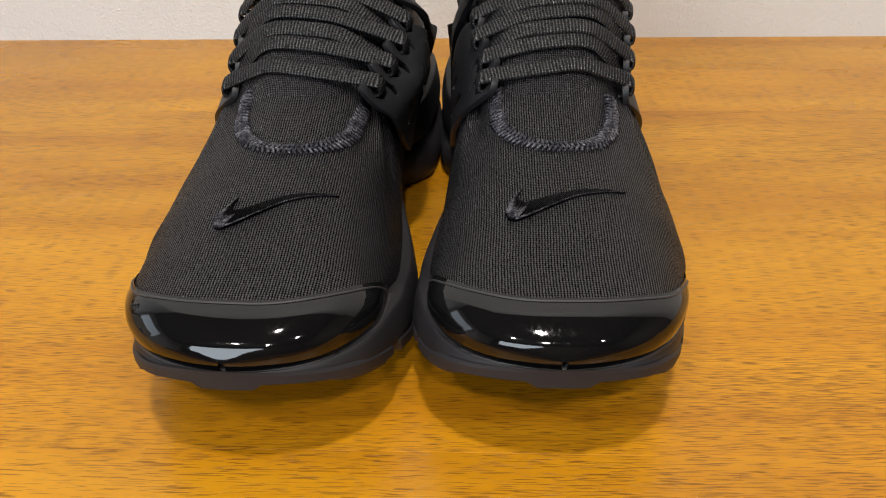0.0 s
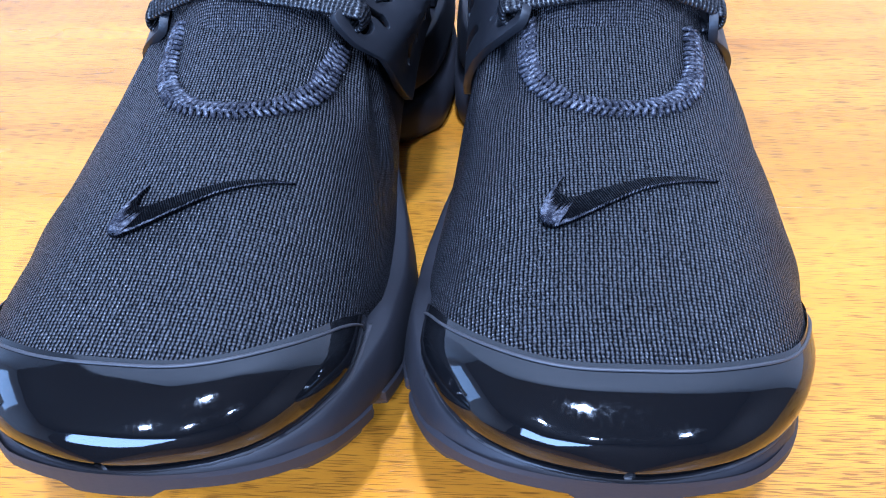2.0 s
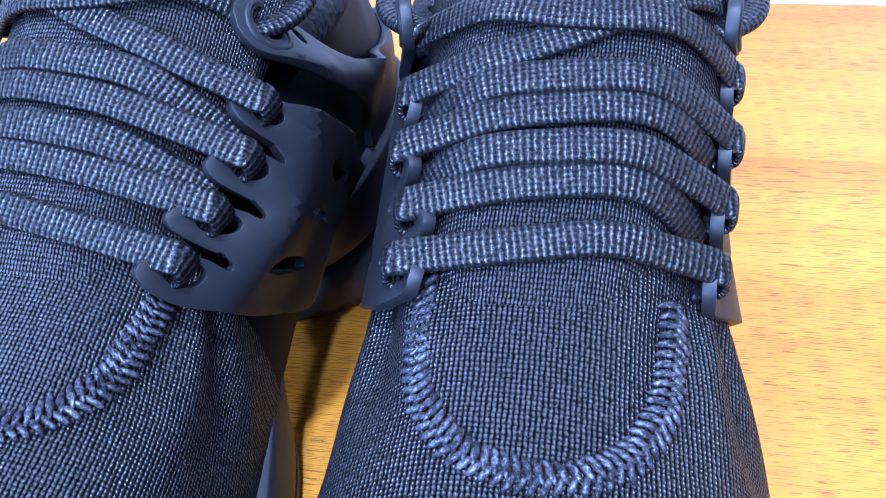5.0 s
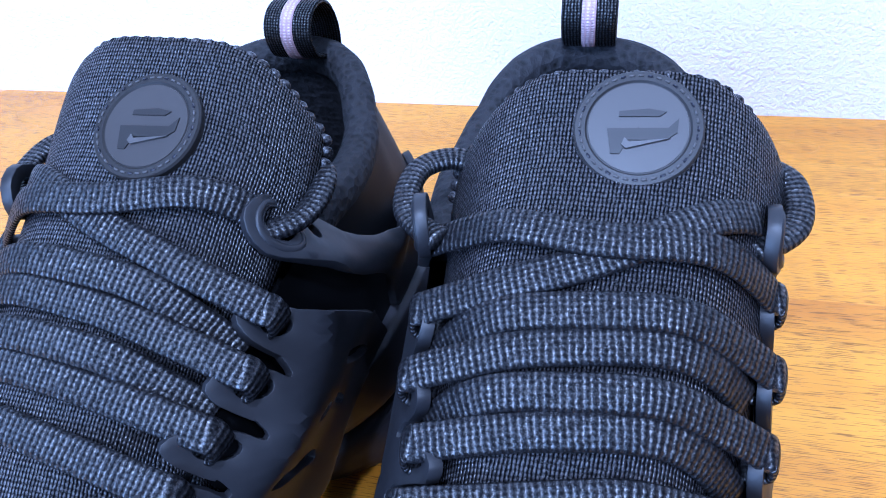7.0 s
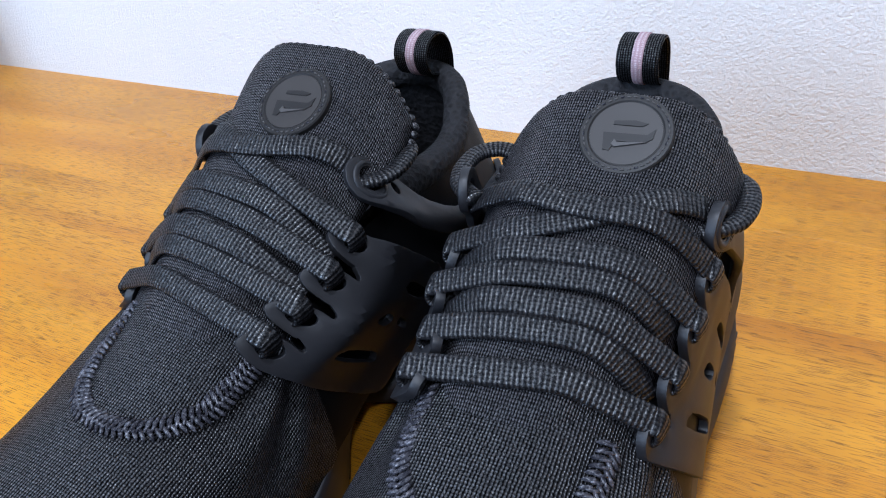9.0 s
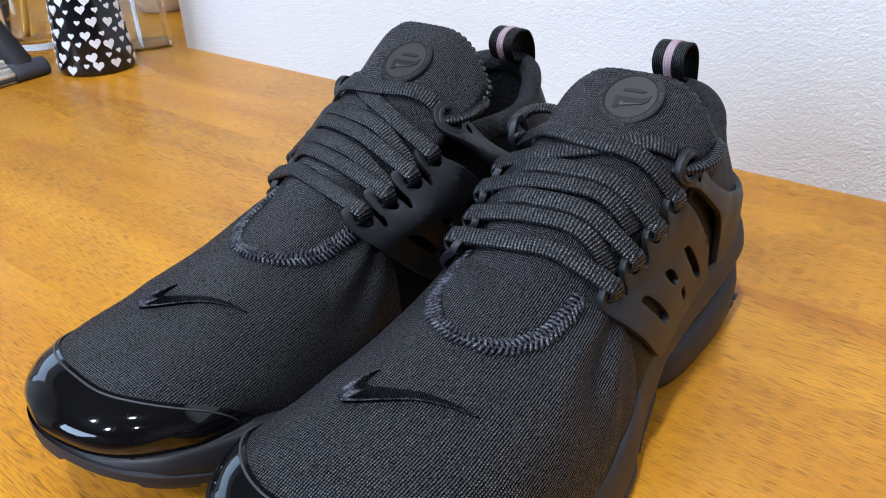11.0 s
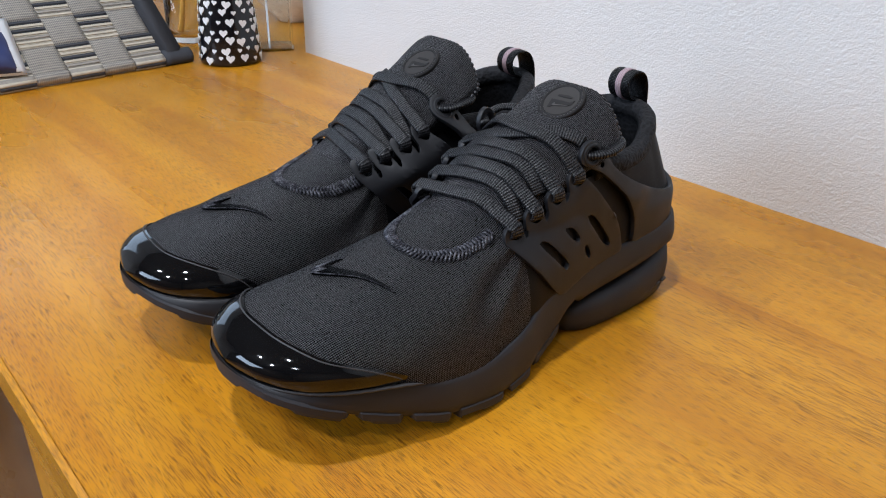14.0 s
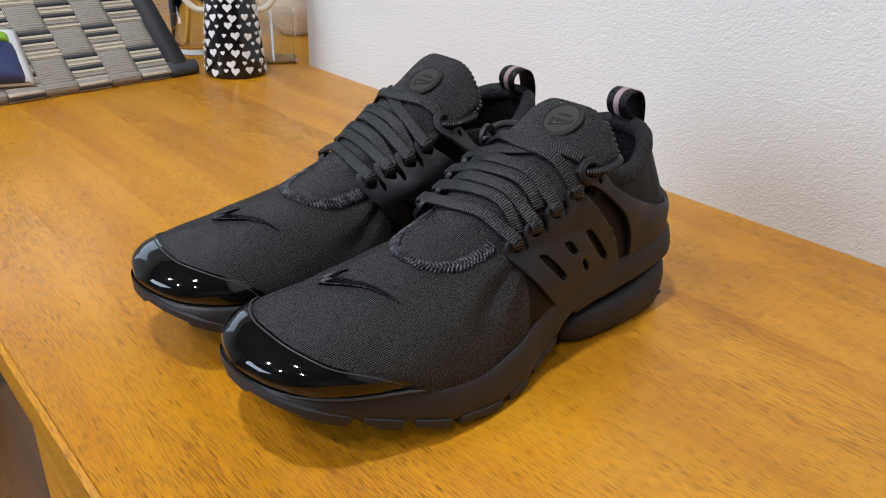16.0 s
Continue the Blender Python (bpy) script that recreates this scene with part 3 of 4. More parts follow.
def build_glue(parent, mirror):
    """The dusty glue line where the cap meets the sole."""
    us = [0.072 * (i / 40) ** 1.6 for i in range(40, -1, -1)]
    ring = [(u, 1) for u in us] + [(u * 0.75, -1) for u in us[::-1][1:]]
    pts = []
    for k, (u, sd) in enumerate(ring):
        j = 0.0003 * noise.noise(Vector((k * 0.9, sd, 3.0)))
        a = AL(max(u, 0.00001)) if sd > 0 else AM(max(u, 0.00001))
        pts.append(Vector((mirror * sd * max(a - 0.0012, 0.0), u - 0.0012 * max(0, 1 - u / 0.02), WB(u) + 0.0004 + j)))
    pts = smooth_path(pts, 160)
    ribbon("glue_line", pts, [Vector((0, 0, 1))] * 160, 0.0024, 0.0016, GLUE, parent, "dusty grey glue line under the toe cap", 7, 1.0)


def outline_mesh(name, outer, holes, place, material, parent, label, thick, step=0.0022):
    """A plate cut to an outline with holes in the side view, laid onto the shoe by place()."""
    from mathutils.geometry import delaunay_2d_cdt

    def dense(poly):
        out = []
        for a, b in zip(poly, poly[1:] + poly[:1]):
            k = max(1, int(math.dist(a, b) / step))
            out += [(a[0] + (b[0] - a[0]) * i / k, a[1] + (b[1] - a[1]) * i / k) for i in range(k)]
        return out

    def inside(p, poly):
        r = False
        for a, b in zip(poly, poly[1:] + poly[:1]):
            if (a[1] > p[1]) != (b[1] > p[1]) and p[0] < (b[0] - a[0]) * (p[1] - a[1]) / (b[1] - a[1]) + a[0]:
                r = not r
        return r

    rings = [dense(outer)] + [dense(h) for h in holes]
    pts, edges = [], []
    for r in rings:
        k = len(pts)
        pts += r
        edges += [(k + i, k + (i + 1) % len(r)) for i in range(len(r))]
    xs, zs = [p[0] for p in outer], [p[1] for p in outer]
    border = list(pts)
    x = min(xs)
    while x < max(xs):
        z = min(zs)
        while z < max(zs):
            q = (x, z)
            if inside(q, outer) and not any(inside(q, h) for h in holes) and all(math.dist(q, b) > step * 0.6 for b in border):
                pts.append(q)
            z += step
        x += step
    co, _, faces, *_ = delaunay_2d_cdt([Vector(p) for p in pts], edges, [], 0, 1e-6)
    keep = []
    for f in faces:
        m = (sum(co[i][0] for i in f) / 3, sum(co[i][1] for i in f) / 3)
        if inside(m, outer) and not any(inside(m, h) for h in holes):
            keep.append(tuple(f))
    me = mesh_of(name, [place(c[0], c[1]) for c in co], keep, material)
    bm = bmesh.new()
    bm.from_mesh(me)
    bmesh.ops.delete(bm, geom=[v for v in bm.verts if not v.link_faces], context="VERTS")
    bmesh.ops.recalc_face_normals(bm, faces=bm.faces)
    bm.to_mesh(me)
    bm.free()
    o = put(name, me, parent, label)
    thicken(o, thick, 0.0)
    bevel(o, thick * 0.3, 2)
    return o


def rounded(poly, times=2):
    """Corner cutting, to round a drawn outline."""
    for _ in range(times):
        out = []
        for a, b in zip(poly, poly[1:] + poly[:1]):
            out += [(a[0] * 0.78 + b[0] * 0.22, a[1] * 0.78 + b[1] * 0.22), (a[0] * 0.22 + b[0] * 0.78, a[1] * 0.22 + b[1] * 0.78)]
        poly = out
    return poly


def disc2(cu, cw, r, n=14):
    return [(cu + r * math.cos(2 * math.pi * i / n), cw + r * math.sin(2 * math.pi * i / n)) for i in range(n)]


EYES_L = [(0.1384, 0.0797), (0.1509, 0.0865), (0.1644, 0.0935), (0.1788, 0.1001)]
RINGS = {1: (0.1889, 0.1125), -1: (0.1975, 0.1140)}


SPREAD_L = curve((0.13, 0.0400), (0.1384, 0.0414), (0.151, 0.0430), (0.1644, 0.0446), (0.179, 0.0453), (0.19, 0.0462), (0.2, 0.0470), (0.215, 0.0472), (0.235, 0.0450), (0.25, 0.044))
SPREAD_M = curve((0.12, 0.0290), (0.1315, 0.0325), (0.1435, 0.0375), (0.1555, 0.0402), (0.170, 0.0402), (0.185, 0.0388), (0.21, 0.0390), (0.25, 0.0385))
# Height of the eyelets along each flank; the cage leans in towards the tongue there.
LINE_L = curve((0.13, 0.0760), (0.1384, 0.0797), (0.1509, 0.0865), (0.1644, 0.0935), (0.1788, 0.1001), (0.189, 0.1100), (0.2, 0.1040), (0.215, 0.0940), (0.235, 0.0840))
LINE_M = curve((0.12, 0.0740), (0.132, 0.0797), (0.1435, 0.0865), (0.1555, 0.0935), (0.169, 0.1001), (0.1837, 0.1120), (0.2, 0.1030), (0.22, 0.0920))
RAISE_M = curve((0.12, 0.0058), (0.131, 0.0053), (0.1435, 0.0030), (0.1555, 0.0022), (0.17, 0.001), (0.185, 0.0))
RING_IN = {1: 0.0, -1: 0.0}
INSET = {1: 0.0, -1: 0.0}
LEAN_IN = {1: 0.15, -1: 0.7}


def cage_place(side, mirror, shear):
    """Lays a point of the side view onto the flank; towards the top it stands off as the lace cage does."""
    def f(u, w):
        uu = u - shear * min(max((w - 0.04) / 0.05, 0), 1.2)
        v = abs(side_v(uu, side, min(w, 0.104))) + 0.0016
        if uu < 0.25:
            k = min(max((w - 0.052) / 0.03, 0), 1) * min(max((0.25 - uu) / 0.02, 0), 1)
            k = k * k * (3 - 2 * k)
            s = (SPREAD_L(uu) if side > 0 else SPREAD_M(uu)) - INSET[side] * min(max((uu - 0.105) / 0.03, 0), 1) * min(max((0.235 - uu) / 0.03, 0), 1) - RING_IN[side] * min(max((w - 0.100) / 0.010, 0), 1)
            s -= LEAN_IN[side] * min(max(w - (LINE_L(uu) if side > 0 else LINE_M(uu)), -0.010), 0.010)
            v += k * max(0.0, s - v)
        up = RAISE_M(uu) * min(max((w - 0.055) / 0.025, 0), 1) if side < 0 else 0.0
        q = Vector((mirror * side * v, lean(uu, w), w + up))
        q.y += 0.0016 * min(max((uu - 0.262) / 0.028, 0), 1)
        return q
    return f


def build_cage(parent, mirror, side):
    place = cage_place(side, mirror, 0.0 if side > 0 else 0.0115)
    def tip(u, w):
        """The rounded end of a finger, leaning forward."""
        return [(u + a, w + b) for a, b in ((-0.0056, -0.0030), (-0.0060, 0.0008), (-0.0045, 0.0042), (-0.0008, 0.0056), (0.0030, 0.0042), (0.0056, 0.0006))]

    front = [(0.1690, 0.0385), (0.1610, 0.0440), (0.1510, 0.0560), (0.1400, 0.0680), (0.1340, 0.0745)]
    for k, (u, w) in enumerate(EYES_L):
        front += tip(u, w)
        if k < 3:
            nu, nw = EYES_L[k + 1]
            front += [(u + 0.0062, w - 0.0030), (u + 0.0078, w - 0.0022), ((u + nu) / 2 + 0.0020, (w + nw) / 2 - 0.0020), (nu - 0.0050, nw - 0.0058)]
    front += [(0.1885, 0.0975), (0.1960, 0.0900), (0.2060, 0.0785), (0.2140, 0.0680), (0.2185, 0.0590), (0.2215, 0.0500), (0.2210, 0.0465), (0.2060, 0.0462), (0.1900, 0.0445), (0.1790, 0.0415)]
    holes = [rounded([(0.1505, 0.0725), (0.1530, 0.0738), (0.1575, 0.0725), (0.1725, 0.0570), (0.1712, 0.0535), (0.1690, 0.0540)], 1),
             rounded([(0.1690, 0.0765), (0.1765, 0.0755), (0.1820, 0.0680), (0.1805, 0.0660), (0.1750, 0.0690)], 1),
             rounded([(0.1850, 0.0610), (0.1880, 0.0628), (0.1920, 0.0555), (0.1905, 0.0530), (0.1880, 0.0555)], 1),
             rounded([(0.1865, 0.0785), (0.1920, 0.0790), (0.2010, 0.0690), (0.2098, 0.0570), (0.2085, 0.0540), (0.2020, 0.0590)], 1)]
    holes += [[(u + 0.0032 * math.cos(a) + 0.0006, w + 0.0026 * math.sin(a) - 0.0002) for a in [2 * math.pi * i / 16 for i in range(16)]] for u, w in EYES_L]
    outline_mesh("cage", rounded(front, 1), holes, place, CAGE, parent, "matte black plastic lace cage with cut-outs", 0.0027)
    ru, rw = RINGS[side]
    d = ru - 0.1889
    arm = [(ru - 0.0072, rw - 0.0040), (ru - 0.0076, rw + 0.0010), (ru - 0.0050, rw + 0.0060), (ru + 0.0005, rw + 0.0076), (ru + 0.0060, rw + 0.0045), (0.2010 + d, 0.1085), (0.2100 + d * 0.6, 0.0985), (0.2255, 0.0885), (0.2400, 0.0812), (0.2520, 0.0762), (0.2670, 0.0712), (0.2790, 0.0700), (0.2890, 0.0735), (0.2903, 0.070), (0.2903, 0.057), (0.2895, 0.053), (0.280, 0.0515), (0.262, 0.0500), (0.2420, 0.0490), (0.2310, 0.0482),
           (0.2320, 0.0560), (0.2285, 0.0680), (0.2180, 0.0825), (0.2050, 0.0945), (0.1960 + d * 0.6, 0.1015), (0.1880 + d, 0.1052)]
    hl = [disc2(ru, rw, 0.0036, 18), disc2(ru + 0.0072, rw - 0.0068, 0.0017, 10)]
    outline_mesh("heel_arm", rounded(arm, 1), hl, place, CAGE, parent, "matte black heel counter arm with lace ring", 0.0028)
    # Raised lip of the lace ring.
    pts = [place(ru + 0.0051 * math.cos(a), rw + 0.0051 * math.sin(a)) + Vector((mirror * side * 0.0012, 0, 0)) for a in [2 * math.pi * i / 24 for i in range(25)]]
    ribbon("ring_lip", pts, [Vector((mirror * side, 0, 0.3))] * 25, 0.0024, 0.0016, CAGE, parent, "", 8, 1.0)


def build_tongue(parent, mirror):
    us = [0.118 + (TONGUE_END - 0.118) * (i / 40) for i in range(41)]
    n = 45

    def f(i, j):
        u = us[i]
        h = TONGUE_HALF(u)
        d = 2 * j / (n - 1) - 1
        v = TONGUE_MID(u) + h * d
        return Vector((mirror * v, u + 0.0022 * d * d, tongue_w(u, v)))

    vs, fs = grid(41, n, f)
    o = put("tongue", mesh_of("tongue", vs, fs, TONGUE, metre_uv(vs, 41, n)), parent, "padded black knit tongue")
    thicken(o, 0.006, -1.0 if mirror > 0 else 1.0)
    # Overlock thread along the free edge.
    edge = [f(i, n - 1) for i in range(35, 41)] + [f(40, j) for j in range(n - 2, -1, -1)] + [f(i, 0) for i in range(39, 34, -1)]
    path = smooth_path(edge, 420)
    bm = bmesh.new()
    run, last = 0.0, path[0]
    for p in path:
        run += (p - last).length
        last = p
        if run > 0.0031:
            run = 0.0
            bmesh.ops.create_icosphere(bm, subdivisions=2, radius=1, matrix=Matrix.Translation(p + Vector((0, 0.0002, -0.0016))) @ Matrix.Diagonal((0.0020, 0.0014, 0.0017, 1)))
    part("edge_stitching", bm, TONGUE, parent, "black overlock thread along the tongue edge")


def build_badge(parent, mirror, v0, u0):
    c = Vector((mirror * v0, u0, tongue_w(u0, v0)))
    du = Vector((0, 0.004, tongue_w(u0 + 0.002, v0) - tongue_w(u0 - 0.002, v0)))
    dv = Vector((mirror * 0.004, 0, tongue_w(u0, v0 + 0.002) - tongue_w(u0, v0 - 0.002)))
    y = du.normalized()
    x = (dv - dv.dot(y) * y).normalized() * mirror
    z = x.cross(y)
    m = Matrix((x, y, z)).transposed().to_4x4()
    m.translation = c + z * 0.0003
    badge = revolve("badge", [(0.0132, -0.002), (0.0132, 0.0006), (0.0128, 0.0011), (0.0108, 0.0012), (0.0104, 0.0008), (0.0001, 0.0008)], BADGE_DARK, parent, "round smoky rubber badge", 48, m, False)
    revolve("badge_face", [(0.0102, 0.0007), (0.0101, 0.0010), (0.0001, 0.0010)], BADGE, badge, "grey badge face", 48, m, False)
    for i in range(40):
        a = 2 * math.pi * i / 40
        bm = box_bm(-0.00055, 0.00055, -0.0002, 0.0002, -0.0002, 0.0002)
        q = part("stitch", bm, BADGE_LIGHT if i % 3 else THREAD, badge)
        q.matrix_basis = m @ Matrix.Translation((0.0118 * math.cos(a), 0.0118 * math.sin(a), 0.00125)) @ pose(0, 0, 0, 0, 0, math.degrees(a) + 90)
    # Plain emblem shapes: an upper bar, a bent stem and a pale slanted dash.
    for nm, poly, mt, lift in (("emblem_bar", [(-0.004, 0.0034), (0.002, 0.0042), (0.0055, 0.0036), (0.0042, 0.0025), (-0.004, 0.0022)], BADGE_DARK, 0.0013),
                               ("emblem_stem", [(-0.0052, -0.0062), (-0.0062, -0.0006), (0.006, 0.0), (0.008, 0.0022), (0.0078, -0.001), (0.0055, -0.0028), (-0.002, -0.0030), (-0.0034, -0.0062)], BADGE_DARK, 0.0013),
                               ("emblem_dash", [(-0.0026, -0.0026), (-0.0032, -0.0042), (-0.0022, -0.0050), (0.0065, -0.0024), (-0.0016, -0.0036)], BADGE_LIGHT, 0.0016)):
        vs = [m @ Vector((a, b, lift)) for a, b in poly] + [m @ Vector((a, b, lift - 0.0008)) for a, b in poly]
        k = len(poly)
        put(nm, mesh_of(nm, vs, [tuple(range(k)), tuple(range(k, 2 * k))[::-1]] + [(i, i + k, (i + 1) % k + k, (i + 1) % k) for i in range(k)], mt, smooth=False), badge)


def build_mark(parent, mirror):
    """The tapered embroidered curve on the vamp; it faces the same way on both shoes."""
    raw = [(822, 552), (800, 575), (775, 605), (762, 635), (770, 660), (795, 672), (840, 662), (900, 640), (1000, 605), (1100, 585), (1180, 571), (1100, 573), (1000, 579), (900, 598), (850, 609), (825, 609), (810, 597), (810, 575)]
    poly = []
    for a, b in raw:
        x = (a - 972) * 0.000109
        poly.append((x, 0.0592 + 0.13 * x - 0.000134 * (b - 638)) if mirror > 0 else (x * 0.92, 0.0575 + 0.25 * x - 0.000134 * (b - 638)))
    cx = 0.0062 if mirror > 0 else 0.0034

    def place(x, u):
        v = (x + cx) * mirror
        return Vector((x + cx, u, top_w(u, v) + 0.0003))

    o = outline_mesh("embroidered_mark", poly, [], place, EMBROIDERY, parent, "black satin-stitched curved mark", 0.0013, 0.0012)
    me = o.data
    layer = me.uv_layers.new(name="UVMap")
    for lo in me.loops:
        c = me.vertices[lo.vertex_index].co
        layer.data[lo.index].uv = (c.x * 0.9 + c.y * 0.5, c.y)
    # Paler stitches: the satin's glint painted over the hook, and the pale lower edge.
    bm = bmesh.new()
    rnd = random.Random(8)

    def stroke(p, q, r):
        a, b = place(p.x, p.y) + Vector((0, -0.0003, 0.0008)), place(q.x, q.y) + Vector((0, -0.0003, 0.0008))
        d = b - a
        bmesh.ops.create_icosphere(bm, subdivisions=1, radius=1, matrix=Matrix.Translation((a + b) / 2) @ d.to_track_quat("Z", "Y").to_matrix().to_4x4() @ Matrix.Diagonal((r, r, d.length / 2 + r, 1)))

    outer = smooth_path([(*poly[i], 0) for i in (0, 1, 2, 3, 4, 5)], 46)
    inner = smooth_path([(*poly[i], 0) for i in (0, 17, 16, 15, 14, 14)], 46)
    for k in range(1, 46):
        a, b = outer[k], inner[max(k - 6, 0)]
        s = rnd.uniform(0.45, 0.8)
        stroke(a, a + (b - a) * s, 0.00022)
    low = smooth_path([(*poly[i], 0) for i in (5, 6, 7, 8, 9, 10)], 60)
    for k in range(58):
        stroke(low[k] + Vector((0, -0.0002, 0)), low[k] + Vector((0.0004, rnd.uniform(0.0006, 0.0014) * (1 - k / 70), 0)), 0.0002)
    part("edge_stitches", bm, THREAD, o, "stitches on the hook and lower edge, pale for the glint of the satin")


def build_stitching(parent, mirror):
    """Zigzag overlock seam in a U round the foot of the tongue."""
    path = [(-0.0190, 0.136), (-0.0185, 0.124), (-0.0165, 0.112), (-0.008, 0.1012), (0.005, 0.0972), (0.019, 0.1008), (0.0275, 0.112), (0.0302, 0.124), (0.0310, 0.135)]
    pts = smooth_path([(a - (0.0 if mirror > 0 else 0.005), b - 0.0046, 0) for a, b in path], 400)
    bm = bmesh.new()
    run, last, k = 0.0, pts[0], 0
    rnd = random.Random(5)

    def thread(a, b, r):
        d = b - a
        bmesh.ops.create_icosphere(bm, subdivisions=1, radius=1, matrix=Matrix.Translation((a + b) / 2) @ d.to_track_quat("Z", "Y").to_matrix().to_4x4() @ Matrix.Diagonal((r, r, d.length / 2 + r, 1)))

    def lay(p, off, side, up):
        q = p + side * off
        return Vector((mirror * q.x, q.y, cover_w(q.y, q.x) if q.y < 0.12 else top_w(min(q.y, 0.136), q.x)) ) + Vector((0, 0, up))

    for i in range(1, len(pts) - 1):
        run += (pts[i] - last).length
        last = pts[i]
        if run < 0.0019:
            continue
        run, k = 0.0, k + 1
        t = (pts[i + 1] - pts[i - 1]).normalized()
        s = Vector((t.y, -t.x, 0))
        w1, w2 = rnd.uniform(-0.0003, 0.0003), rnd.uniform(-0.0003, 0.0003)
        thread(lay(pts[i] - t * 0.0007, -0.0029 + w1, s, 0.0003), lay(pts[i] + t * 0.0008, -0.0004, s, 0.0011), 0.00078)
        thread(lay(pts[i] + t * 0.0003, 0.0004, s, 0.0011), lay(pts[i] - t * 0.0012, 0.0029 + w2, s, 0.0005), 0.00078)
        thread(lay(pts[i] - t * 0.0004, -0.0016, s, 0.0009), lay(pts[i] + t * 0.0012, 0.0014, s, 0.0013), 0.00062)
    part("vamp_stitching", bm, THREAD, parent, "black zigzag stitching round the tongue")


def build_laces(parent, mirror):
    """One flat lace, strand by strand: over the edge of a finger and into its hole at one end, tucked in beside the tongue at the other."""
    pl, pm = cage_place(1, 1, 0.0), cage_place(-1, 1, 0.0115)

    def eye(side, k):
        return (pl if side > 0 else pm)(*(RINGS[side] if k == 4 else EYES_L[k]))

    def between(side, k):
        """Half-way between two fingers, inside the cage."""
        p = (eye(side, k) + eye(side, k + 1)) / 2 if k < 3 else eye(side, 3) * 0.4 + eye(side, 4) * 0.6
        return Vector((p.x * 0.90, p.y, p.z - 0.001))

    def strand(A, B, out_a, out_b, lift, bow=0.0, w=0.0074):
        n = 44
        ends = []
        for P, out in ((A, out_a), (B, out_b)):
            sd = 1 if P.x > 0 else -1
            ends.append(Vector((P.x + sd * 0.0002, P.y - 0.0008, P.z + 0.0056)) if out else Vector((P.x, P.y, P.z + 0.001)))
        P, Q = ends
        pts, nor = [], []
        for i in range(n + 1):
            t = i / n
            u = P.y + (Q.y - P.y) * t - bow * math.sin(math.pi * t)
            v = P.x + (Q.x - P.x) * t
            z = max(P.z + (Q.z - P.z) * t, cover_w(u, v) + 0.0010) + lift * math.sin(math.pi * t) ** 0.6
            pts.append(Vector((mirror * v, u, z)))
        # pulled tight: no dips between the points that carry it
        hull = [0]
        for i in range(1, n + 1):
            while len(hull) > 1 and (pts[hull[-1]].z - pts[hull[-2]].z) * (i - hull[-2]) <= (pts[i].z - pts[hull[-2]].z) * (hull[-1] - hull[-2]):
                hull.pop()
            hull.append(i)
        for a, b in zip(hull, hull[1:]):
            for i in range(a + 1, b):
                pts[i].z = pts[a].z + (pts[b].z - pts[a].z) * (i - a) / (b - a)
        for _ in range(8):
            zs = [p.z for p in pts]
            for i in range(1, n):
                pts[i].z = zs[i] * 0.5 + (zs[i - 1] + zs[i + 1]) * 0.25 + 0.00003
        for i in range(n + 1):
            v = pts[i].x * mirror
            slope = (cover_w(pts[i].y + 0.003, 0.006) - cover_w(pts[i].y - 0.003, 0.006)) / 0.006
            nor.append(Vector((mirror * (v - 0.004) * 14, -min(max(slope, 0.2), 0.8), 1.0)).normalized())
        for end, E, out in ((0, A, out_a), (1, B, out_b)):
            if not out:
                continue
            sd = mirror if E.x > 0 else -mirror
            x = mirror * E.x
            tail = [Vector((x + sd * 0.0018, E.y - 0.0004, E.z + 0.0050)), Vector((x + sd * 0.0026, E.y, E.z + 0.0018)), Vector((x + sd * 0.0012, E.y + 0.0002, E.z - 0.0006)), Vector((x - sd * 0.0040, E.y + 0.0004, E.z - 0.0012))]
            face = [Vector((sd, -0.3, 0.7)), Vector((sd, -0.2, 0.1)), Vector((sd * 0.8, -0.1, -0.5)), Vector((sd * 0.4, 0, -0.9))]
            if end == 0:
                pts, nor = tail[::-1] + pts, face[::-1] + nor
            else:
                pts, nor = pts + tail, nor + face
        p2, n2 = smooth_path(pts, 130), smooth_path(nor, 130)
        ribbon("lace", p2, n2, w, 0.0019, LACE, parent, "", 12, 0.62)

    strand(eye(-1, 0), eye(1, 0), True, True, 0.0006)
    for k in (1, 2):
        strand(eye(-1, k), between(1, k - 1), True, False, 0.0011)
        strand(between(-1, k), eye(1, k), False, True, 0.0018, 0.0008)
    # The last run crosses over the tongue: each end climbs to the opposite ring.
    ring_m, ring_l = (Vector((p.x * 0.90, p.y - 0.002, p.z - 0.004)) for p in (eye(-1, 4), eye(1, 4)))
    strand(eye(-1, 3), ring_l, True, False, 0.0010, 0.007)
    strand(ring_m, eye(1, 3), False, True, 0.0026, 0.008)
    # Lace ends led out through the rings and back into the shoe.
    for sd in (1, -1):
        A = eye(sd, 4)
        run = [(-0.0050, -0.005, 0.000), (0.0008, -0.0006, 0.0), (0.0044, 0.004, 0.0004), (0.0058, 0.011, 0.0016), (0.0040, 0.0185, 0.0030), (-0.0030, 0.0225, 0.0034), (-0.0120, 0.0220, 0.0010)]
        pts = [Vector((mirror * (A.x + sd * a), A.y + b, A.z + c)) for a, b, c in run]
        ribbon("lace_loop", smooth_path(pts, 60), [Vector((0, -0.2, 1))] * 60, 0.0062, 0.0036, LACE, parent, "", 12, 0.8)


